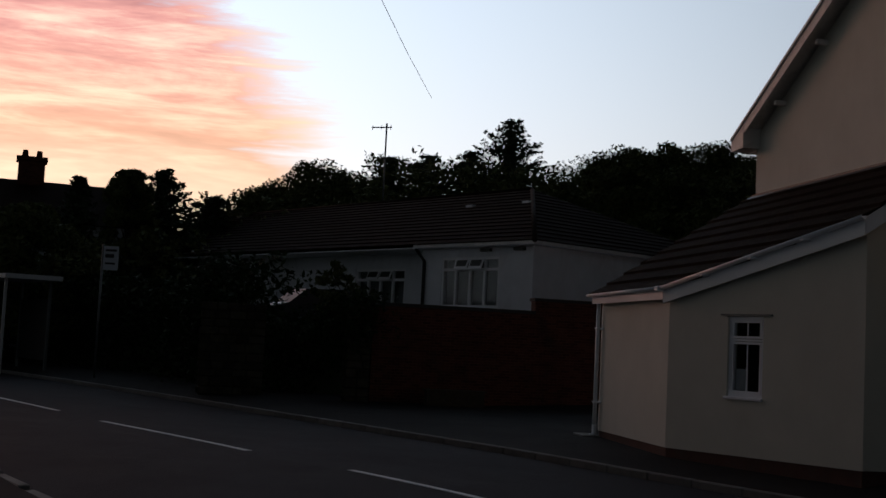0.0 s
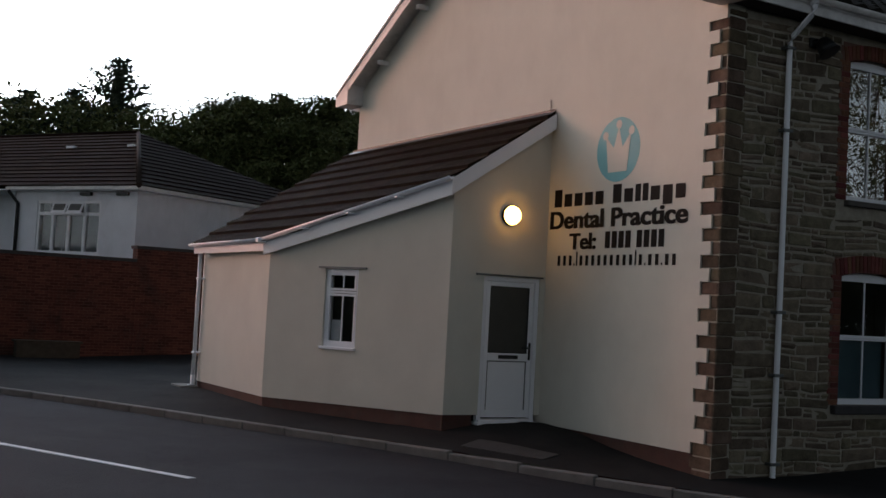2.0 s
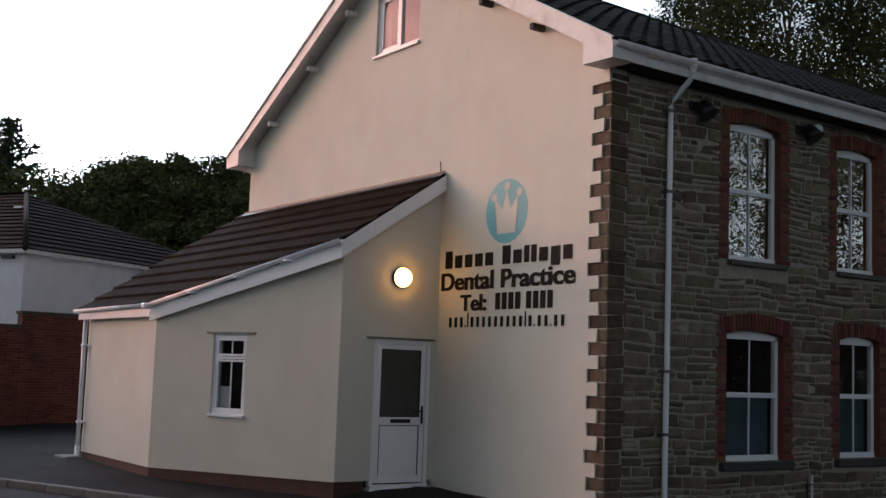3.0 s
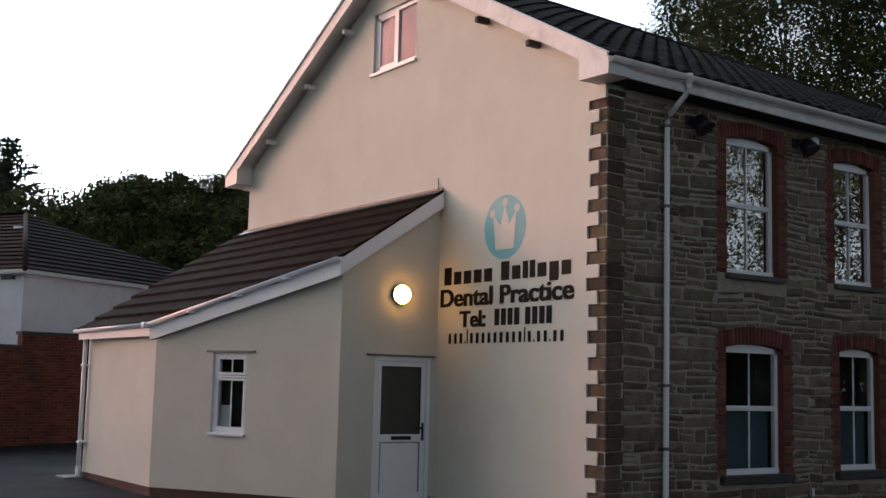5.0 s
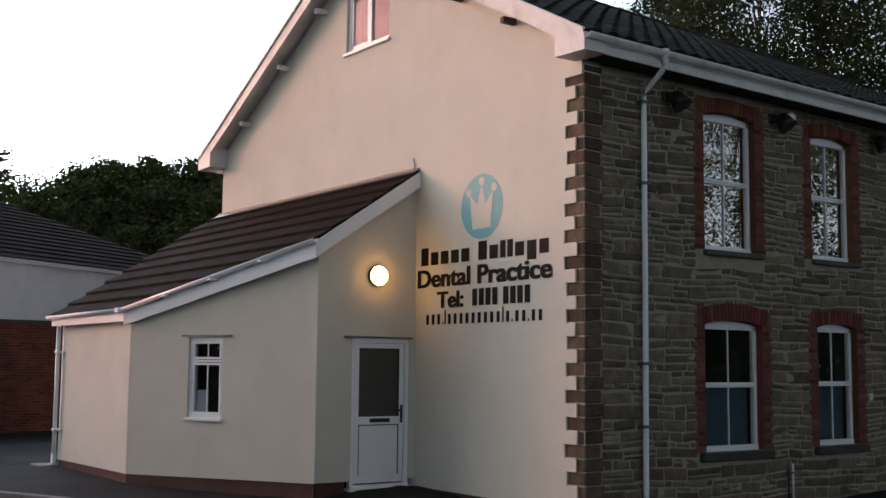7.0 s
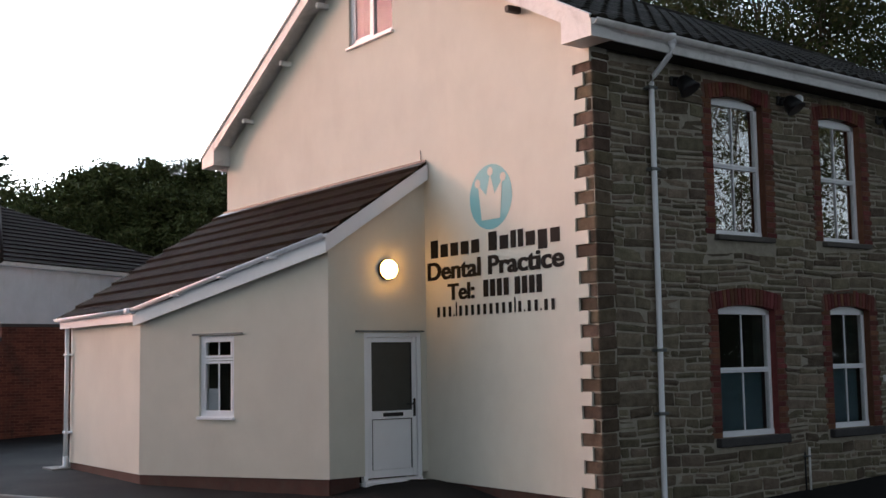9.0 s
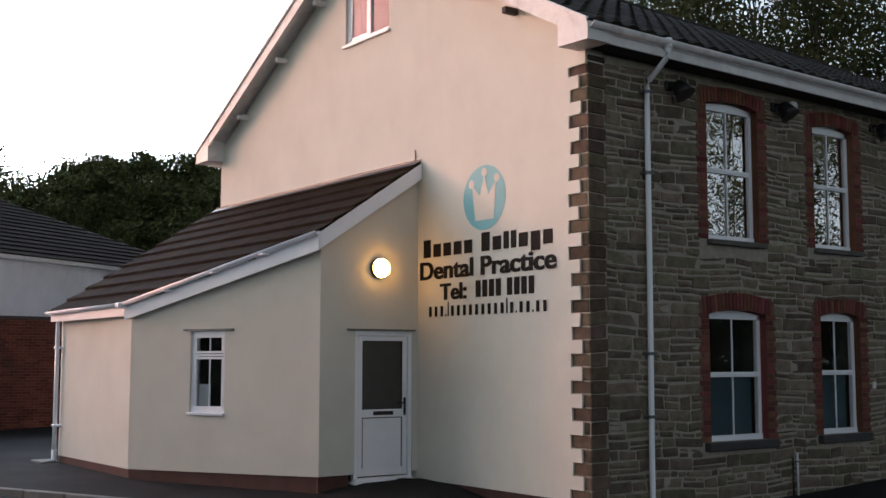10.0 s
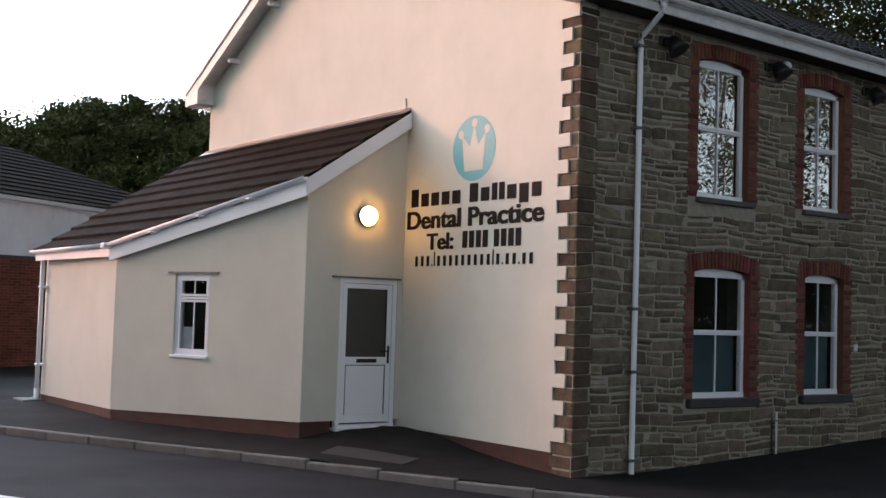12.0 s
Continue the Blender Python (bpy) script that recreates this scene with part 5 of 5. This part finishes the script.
part("vent", bb((-6.35, -6.12, 1.16, 1.2, 3.6, 3.95)), M["black"], bung)
for u in (-4.2, -7.2):
    part("roof_vent", bb((u, u + 0.34, 3.65, 3.9, RZ - 0.86, RZ - 0.74)), M["upvc"], bung, "small pale roof vent")
for u in (-0.35, -1.9):
    part("eave_light", bb((u - 0.45, u, -0.12, 0.0, EZ - 0.14, EZ - 0.04)), M["black"], bung)


# ---- trees ----
def leaf_quads(bm, centre, spread, count, size, rnd, flat=0.6):
    for _ in range(count):
        while True:
            o = Vector((rnd.uniform(-1, 1), rnd.uniform(-1, 1), rnd.uniform(-1, 1)))
            if o.length < 1:
                break
        p = Vector(centre) + Vector((o.x * spread, o.y * spread, o.z * spread * flat))
        u = Vector((rnd.gauss(0, 1), rnd.gauss(0, 1), rnd.gauss(0, 0.7))).normalized()
        v = u.cross(Vector((rnd.gauss(0, 1), rnd.gauss(0, 1), rnd.gauss(0, 1)))).normalized()
        s = size * rnd.uniform(0.6, 1.3)
        vs = [bm.verts.new(p + a * u * s + b * v * s * 0.55) for a, b in ((-1, 0), (0, -0.8), (1, 0), (0, 0.8))]
        bm.faces.new(vs)


def broad_tree(x, y, z, height, radius, seed, name="tree", leaves=70, size=0.16, clumps=46, low=0.22, label="dark leafy broadleaved tree", mat="leaf", droop=0.0, limb=1.0):
    rnd = random.Random(seed)
    t = thing(name, label, "tree", "trees behind the houses")
    bm = bmesh.new()
    top = height * 0.86
    trunk = [(x, y, z - 0.3), (x + rnd.uniform(-.1, .1), y, z + height * 0.3), (x + rnd.uniform(-.3, .3), y + rnd.uniform(-.3, .3), z + height * 0.6), (x + rnd.uniform(-.3, .3), y + rnd.uniform(-.3, .3), z + top)]
    tube(bm, trunk, [0.021 * height * limb, 0.0168 * height * limb, 0.008 * height * limb, 0.02], 8)
    cb = bmesh.new()
    for k in range(clumps):
        f = rnd.uniform(low, 1.0)
        ang = rnd.uniform(0, 2 * math.pi)
        prof = math.sin(math.pi * min(1, max(0.08, (f - low * 0.6) / (1.02 - low * 0.6))) ** 0.8) ** 0.6
        rr = radius * prof * math.sqrt(rnd.uniform(0.12, 1.0)) * rnd.uniform(0.75, 1.15)
        c = Vector((x + rr * math.cos(ang), y + rr * math.sin(ang), z + height * f - droop * rr))
        base = Vector((x, y, z + max(height * 0.2, height * f * 0.72)))
        if k % 2 == 0:
            tube(bm, [base, base.lerp(c, 0.5) + Vector((0, 0, 0.03 * height)), c], [0.0072 * height * limb, 0.004 * height * limb, 0.008], 5)
        leaf_quads(cb, c, radius * rnd.uniform(0.17, 0.32), leaves, size, rnd)
    part("trunk", bm, M["bark"], t)
    part("crown", cb, M[mat], t)
    return t


def conifer(x, y, z, height, radius, seed, label="tall dark conifer with drooping branches", sparse=1.0):
    rnd = random.Random(seed)
    t = thing("conifer", label, "tree", "conifers behind the houses")
    bm = bmesh.new()
    tube(bm, [(x, y, z - 0.3), (x, y, z + height * 0.5), (x, y, z + height)], [0.018 * height, 0.011 * height, 0.01], 8)
    part("trunk", bm, M["bark"], t)
    cb = bmesh.new()
    zz = height * 0.08
    while zz < height * 0.99:
        f = zz / height
        R0 = radius * (1 - f) ** 0.68 + 0.08
        for _ in range(int(12 * sparse) + 1):
            ang = rnd.uniform(0, 2 * math.pi)
            L = R0 * rnd.uniform(0.55, 1.12)
            d = Vector((math.cos(ang), math.sin(ang), rnd.uniform(-0.35, 0.12)))
            steps = max(2, int(L / 0.28))
            for s in range(steps + 1):
                k = s / steps
                p = Vector((x, y, z + zz)) + d * (L * k) + Vector((0, 0, 0.22 * L * k * k))
                leaf_quads(cb, p, 0.16 + 0.10 * L * (1 - k), 7, 0.12, rnd, 0.5)
        zz += height * 0.028
    part("crown", cb, M["needle"], t)
    return t


def spot(yaw, dist, eye=(10.5, -10.0)):
    """A place by its bearing (degrees to the left of +y) and distance from the viewing place."""
    return eye[0] - math.sin(radians(yaw)) * dist, eye[1] + math.cos(radians(yaw)) * dist


TREES = [
    ("c", 76.3, 70, 15.2, 5.6, 1), ("c", 82.3, 70, 12.5, 4.4, 2), ("c", 80.4, 71, 12.9, 4.6, 3), ("c", 78.3, 70, 13.1, 4.4, 4),
    ("c", 73.6, 74, 11.8, 4.0, 5), ("b", 71.6, 66, 12.0, 4.0, 6), ("b", 70.4, 66, 12.6, 3.6, 7), ("b", 68.4, 66, 12.9, 3.4, 8),
    ("b", 66.9, 67, 12.1, 4.4, 31), ("b", 69.4, 68, 12.7, 4.2, 32), ("b", 64.8, 66, 12.1, 4.2, 33), ("b", 72.7, 68, 11.8, 4.0, 34), ("b", 66.0, 66, 13.0, 4.2, 9), ("b", 63.0, 66, 12.6, 4.4, 10), ("b", 59.5, 66, 12.2, 4.4, 21), ("b", 84.3, 68, 11.0, 3.2, 11),
    ("b", 86.1, 62, 10.4, 3.2, 13), ("b", 88.2, 62, 8.8, 3.0, 14), ("c", 90.8, 58, 8.0, 2.8, 15), ("c", 93.3, 56, 8.9, 3.2, 16),
    ("b", 94.9, 54, 8.3, 1.5, 17), ("c", 97.2, 54, 8.0, 1.4, 18), ("b", 99.4, 48, 5.8, 2.6, 19), ("b", 102.0, 48, 5.6, 3.0, 20)]
for kind, yaw, dist, top, radius, seed in TREES:
    x, y = spot(yaw, dist)
    g = ground_z(x, y)
    if kind == "c":
        conifer(x, y, g, top - g, radius, seed)
    else:
        broad_tree(x, y, g, top - g, radius, seed, leaves=190, size=0.115, clumps=110)


def hedge_mass(name, pts, height, depth, seed, label, count, size=0.2, mat="ivy"):
    """A long uneven bank of leaves along the points."""
    rnd = random.Random(seed)
    bm = bmesh.new()
    for a, b in zip(pts, pts[1:]):
        a, b = Vector(a), Vector(b)
        n = max(2, int((b - a).length / 0.9))
        for i in range(n):
            p = a.lerp(b, (i + rnd.random()) / n)
            hgt = height * (0.8 + 0.35 * noise.noise((p.x * 0.22, p.y * 0.22, seed)))
            for _ in range(count):
                q = Vector((p.x + rnd.gauss(0, depth / 2), p.y + rnd.gauss(0, depth / 2), p.z + hgt * (1 - rnd.random() ** 1.6)))
                leaf_quads(bm, q, 0.45, 9, size, rnd)
    return tagged(mesh(name, bm, M[mat]), label, "foliage", kind="stuff")


hedge_mass("woodland", [(*spot(a, d), ground_z(*spot(a, d)) - 0.5) for a, d in ((44, 60), (53, 64), (60, 66), (68, 68), (76, 68), (81, 66))], 8.2, 5.0, 3, "dense dark woodland behind the bungalow", 170, 0.15, "leaf")
hedge_mass("woodland", [(*spot(a, d), ground_z(*spot(a, d)) - 0.5) for a, d in ((80, 66), (85, 62), (89, 60))], 6.2, 4.0, 5, "dark trees beyond the bungalow roof", 110, 0.17, "leaf")
hedge_mass("woodland", [(*spot(a, d), ground_z(*spot(a, d)) - 0.5) for a, d in ((88.5, 58), (93, 56), (99, 54), (107, 50))], 4.3, 4.0, 4, "lower dark trees along the road", 90, 0.17, "leaf")
hedge_mass("hedge", [(-22.5, -9.2, -0.3), (-25.0, -9.8, -0.3), (-29.0, -10.6, -0.3), (-35, -13.4, -0.3), (-44, -18.0, -0.3), (-60, -27, -0.3)], 4.3, 1.5, 9, "overgrown dark garden hedge beside the road", 100, 0.13)
hedge_mass("hedge", [(15, 31, -0.6), (21, 27, -0.6), (28, 22, -0.6), (36, 15, -0.6)], 5.2, 3.0, 21, "dark roadside bushes across the road", 110, 0.16)
# out of view behind the camera, added to darken the lower gable and lean-to
hedge_mass("hedge", [(-24, -31.5, -0.3), (-12, -25.0, -0.3), (0, -20.0, -0.3), (8, -17.2, -0.3)], 4.6, 1.6, 33, "tall dark hedge added out of view to shade the lower walls", 100, 0.15)
hedge_mass("climber", [(-19.7, -6.4, 1.5), (-19.8, -7.0, 1.0), (-20.4, -7.5, 0.5)], 1.4, 0.6, 12, "ivy and shrub over the end of the brick wall", 190, 0.07)
hedge_mass("hedge", [(-22.6, -8.9, -0.2), (-23.6, -7.6, 0.3), (-24.4, -6.2, 0.9)], 2.2, 0.9, 14, "dark shrubs beside the drive", 190, 0.09)
bx, by = spot(84.9, 34.5)
broad_tree(bx, by, 1.6, 2.0, 0.8, 44, name="shrub", leaves=60, size=0.09, clumps=30, low=0.3, label="small dark shrub in front of the bungalow window")

# tall birches behind the stone house, and those across the road that the panes mirror
for i, (x, y, hgt, rad) in enumerate(((-13.5, 20.5, 18.0, 5.0), (-9.0, 22.5, 19.0, 5.2), (-18.5, 22.0, 17.0, 4.6), (-5.0, 24.0, 19.0, 5.4), (-23, 27, 17.5, 5.0), (-13, 30, 20.0, 5.5), (-11.6, 21.0, 18.0, 4.2))):
    broad_tree(x, y, ground_z(x, y), hgt, rad, 70 + i, leaves=185, size=0.08, clumps=215, limb=0.22, low=0.3, mat="birch", label="tall birch with fine hanging leaves and gaps of sky", droop=0.25)
for i, (x, y, hgt, rad) in enumerate(((34, 44, 22.0, 8.0), (44, 40, 19, 6.5), (26, 48, 23, 7.5), (50, 32, 18, 6.5))):
    broad_tree(x, y, -0.6, hgt, rad, 90 + i, leaves=200, size=0.14, clumps=140, limb=0.15, low=0.10, mat="birch", label="leafy tree across the road")

# ---- far left: house, bus stop, shelter, wires ----
hx, hy = spot(99.4, 58)
far = thing("far_house", "dark distant house with a slate roof and chimney", "house")
FU = Vector((math.cos(radians(100)), math.sin(radians(100))))
FV = Vector((-FU.y, FU.x))
P = lambda a, b, z: (hx + FU.x * a + FV.x * b, hy + FU.y * a + FV.y * b, z)
bm = bmesh.new()
prism(bm, [P(-9, -4, -0.5), P(5, -4, -0.5), P(5, 4, -0.5), P(-9, 4, -0.5)], (0, 0, 6.4))
bmesh.ops.recalc_face_normals(bm, faces=bm.faces)
part("wall", bm, M["white_wall"], far)
bm = bmesh.new()
prism(bm, [P(-9.3, -4.5, 5.8), P(-9.3, 4.5, 5.8), P(-9.3, 0, 8.05)], Vector(P(5.3, 0, 0)) - Vector(P(-9.3, 0, 0)))
bmesh.ops.recalc_face_normals(bm, faces=bm.faces)
rf = part("roof", bm, M["hip_tile"], far)
bm = bmesh.new()
prism(bm, [P(-0.6, -0.5, 7.2), P(0.6, -0.5, 7.2), P(0.6, 0.5, 7.2), P(-0.6, 0.5, 7.2)], (0, 0, 1.9))
prism(bm, [P(-0.7, -0.6, 8.95), P(0.7, -0.6, 8.95), P(0.7, 0.6, 8.95), P(-0.7, 0.6, 8.95)], (0, 0, 0.2))
bmesh.ops.recalc_face_normals(bm, faces=bm.faces)
ch = part("chimney", bm, M["wall_brick"], rf, "brick chimney stack")
for a in (-0.32, 0.32):
    part("chimney_pot", pipe([P(a, 0, 9.15), P(a, 0, 9.5)], [0.16, 0.12], 8), M["wall_brick"], rf)

sx, sy = spot(96.0, 38.0)
stop = thing("bus_stop", "grey bus stop pole carrying a small pale flag", "bus stop")
part("pole", pipe([(sx, sy, -0.4), (sx, sy, 3.98)], 0.038, 8), M["iron"], stop)
fu = Vector((math.cos(radians(80)), math.sin(radians(80)), 0))
bm = poly([Vector((sx, sy, 3.16)) + fu * 0.03, Vector((sx, sy, 3.16)) + fu * 0.50, Vector((sx, sy, 3.92)) + fu * 0.50, Vector((sx, sy, 3.92)) + fu * 0.03], (0.02, 0, 0))
fl = part("flag", bm, M["paper"], stop, "pale flag with worn print")
for k, (z0, z1, w) in enumerate(((3.75, 3.82, 0.36), (3.55, 3.67, 0.28), (3.34, 3.40, 0.32))):
    part("print_bar", poly([Vector((sx + 0.023, sy, z0)) + fu * 0.08, Vector((sx + 0.023, sy, z0)) + fu * (0.08 + w), Vector((sx + 0.023, sy, z1)) + fu * (0.08 + w), Vector((sx + 0.023, sy, z1)) + fu * 0.08], (0.004, 0, 0)), M["sill"], fl)

qx, qy = spot(98.9, 42.0)
shel = thing("bus_shelter", "dark bus shelter with a pale roof edge", "shelter")
Q = lambda a, b, z: (qx + 0.9 * a + -0.44 * b, qy + 0.44 * a + 0.9 * b, z)


def qbox(a0, a1, b0, b1, z0, z1):
    return poly([Q(a0, b0, z0), Q(a1, b0, z0), Q(a1, b1, z0), Q(a0, b1, z0)], (0, 0, z1 - z0))


part("roof", qbox(-3.2, 1.0, -1.3, 0.6, 2.82, 2.98), M["barge"], shel, "pale flat roof edge")
for a, b in ((0.2, -1.1), (-2.9, -1.1), (0.2, 0.4), (-2.9, 0.4)):
    part("post", qbox(a, a + 0.09, b, b + 0.09, -0.4, 2.82), M["barge"] if (a, b) == (0.2, -1.1) else M["iron"], shel)
part("back_panel", qbox(-2.9, 0.2, 0.42, 0.46, 0.1, 2.2), M["black"], shel)

ax_, ay_ = spot(82.6, 58)
mast = thing("tv_aerial", "thin television aerial on a tall mast", "aerial")
AZ = 12.3
part("mast", pipe([(ax_, ay_, AZ - 5.5), (ax_, ay_, AZ)], 0.045, 6), M["iron"], mast)
part("boom", pipe([(ax_ - 0.1, ay_ - 0.75, AZ - 0.25), (ax_ + 0.1, ay_ + 0.25, AZ - 0.2)], 0.035, 6), M["iron"], mast)
for k in range(3):
    p = Vector((ax_ - 0.1, ay_ - 0.7, AZ - 0.25)).lerp(Vector((ax_ + 0.1, ay_ + 0.2, AZ - 0.2)), k / 2)
    part("element", pipe([p - Vector((0.05, 0, 0.12)), p + Vector((0.05, 0, 0.12))], 0.015, 5), M["iron"], mast)
cable = tagged(mesh("overhead_cable", pipe([(*spot(80.4, 58), 13.7), (*spot(81.8, 46), 13.0), (*spot(83.45, 34), 11.7), (*spot(86.6, 20), 9.6), (*spot(96.6, 8), 8.0)], 0.012, 5), M["black"]), "thin black overhead telephone cable", "cable")

# parked car seen past the end of the wall
cx_, cy_ = spot(85.3, 38.0)
car = thing("parked_car", "dark parked car with a pale bonnet behind the wall", "car")
cu_ = Vector((math.sin(radians(-15)), math.cos(radians(-15)), 0))
cv_ = Vector((-cu_.y, cu_.x, 0))
CP = lambda a, b, z: Vector((cx_, cy_, 0.0)) + cu_ * a + cv_ * b + Vector((0, 0, z + ground_z(cx_, cy_)))
side = [(-2.0, 0.3), (-2.05, 0.75), (-1.5, 0.9), (-0.9, 1.40), (0.7, 1.45), (1.4, 0.95), (2.0, 0.85), (2.05, 0.3)]
part("body", poly([CP(a, -0.8, z) for a, z in side], cv_ * 1.6), M["car"], car)
# pale sheet over the dark body: the sky's gleam as a colour
part("bonnet", poly([CP(-2.03, -0.78, 0.78), CP(-1.45, -0.78, 0.93), CP(-1.45, 0.78, 0.93), CP(-2.03, 0.78, 0.78)], (0, 0, 0.02)), M["silver"], car, "bonnet coloured pale for the gleam of the sky")
for a in (-1.3, 1.25):
    for b in (-0.82, 0.66):
        wbm = bmesh.new()
        bmesh.ops.create_cone(wbm, cap_ends=True, segments=16, radius1=0.31, radius2=0.31, depth=0.18)
        wbm.transform(Matrix.Translation(CP(a, b + 0.08, 0.30)) @ Matrix((cu_, (0, 0, 1), cv_)).transposed().to_4x4())
        part("wheel", wbm, M["black"], car)

# ---- kerb stones ----
kerbs = thing("kerb", "worn grey concrete kerb stones along the road", "kerb", kind="structure")
kr = random.Random(2)


def kerb_row(off, face, lo, hi):
    for i in range(lo, hi):
        a, b = STATIONS[i], STATIONS[i + 1]
        u = (b - a).normalized()
        n = Vector((-u.y, u.x))
        m = (a + b) / 2 - n * off
        L = (b - a).length + (0.0 if off == 0 else 0.0)
        me_key = round(L, 2)
        if me_key not in KERB_ME:
            bm = boxes((-me_key / 2 + 0.004, me_key / 2 - 0.004, 0.0, 0.125, -0.25, 0.0), bevel=0.014)
            me = bpy.data.meshes.new("kerb_stone")
            bm.to_mesh(me)
            bm.free()
            me.materials.append(M["kerb"])
            KERB_ME[me_key] = me
        ob = new("kerb_stone", KERB_ME[me_key])
        ob.parent = kerbs
        zz = kerb_top(m.x, m.y) if off == 0 else road_z(m.x, m.y, off) + 0.11
        ob.matrix_basis = Matrix.Translation((m.x, m.y, zz + kr.uniform(-0.006, 0.004))) @ pose(0, 0, 0, 0, 0, math.degrees(math.atan2(u.y, u.x)) + kr.uniform(-0.3, 0.3))


KERB_ME = {}
k_lo, k_hi = station_near(-40, -22.8), station_near(9, 6.5)
kerb_row(0.0, 1, k_lo, k_hi)
kerb_row(ROAD_W + 0.125, -1, station_near(-20, -11.5), station_near(0, -1.2))

# ---- corner stones and the nearest rubble stones ----
def quoin_block(x0, fy, z0, z1, r):
    """A corner stone wrapping the angle of the house, set back behind the face of the render."""
    j = lambda s: r.uniform(-s, s)
    g = 0.026 + j(0.005)
    p = 0.016 + j(0.008)
    rad = r.uniform(0.025, 0.05)
    plan = [(x0, 0.2), (x0, g + 0.012), (x0 + 0.016, g), (p - rad, g + j(0.003)), (p - 0.3 * rad, g + 0.3 * rad), (p, g + rad), (p + j(0.004), fy - 0.03), (p - 0.014, fy), (-0.05, fy), (-0.05, 0.2)]
    bm = bmesh.new()
    rings = []
    for z, inset in ((z0, 0.014), (z0 + 0.013, 0.0), (z1 - 0.013, 0.0), (z1, 0.014)):
        ring = []
        for i, (x, y) in enumerate(plan):
            ix = -inset if i in (4, 5, 6, 7) else 0.0
            iy = inset if i in (1, 2, 3, 4) else 0.0
            ring.append(bm.verts.new((x + ix, y + iy, z + course_wave(y, z) * min(1.0, max(0.0, y) / 0.3) + j(0.003))))
        rings.append(ring)
    n = len(plan)
    for p0, p1 in zip(rings, rings[1:]):
        for i in range(n):
            bm.faces.new((p0[i], p0[(i + 1) % n], p1[(i + 1) % n], p1[i]))
    bm.faces.new(rings[0][::-1])
    bm.faces.new(rings[-1])
    bmesh.ops.recalc_face_normals(bm, faces=bm.faces)
    return bm


part("corner_core", boxes((-0.41, -0.004, 0.036, 0.05, -0.46, 5.40)), M["mortar"], front)
z, k = QUOIN_Z0, 0
qr = random.Random(8)
while z < 5.46:
    h = min(QUOIN_H, 5.49 - z)
    fy = qr.uniform(0.29, 0.315) if k % 2 == 0 else qr.uniform(0.33, 0.37)
    part("quoin", quoin_block(-0.40, fy, z + 0.006, z + h - 0.006, qr), M["quoin"], front)
    z, k = z + QUOIN_H, k + 1
for i, p in enumerate(near_pieces):
    part("stone", stone_block(p, 1000 + i), M["stone"], front)
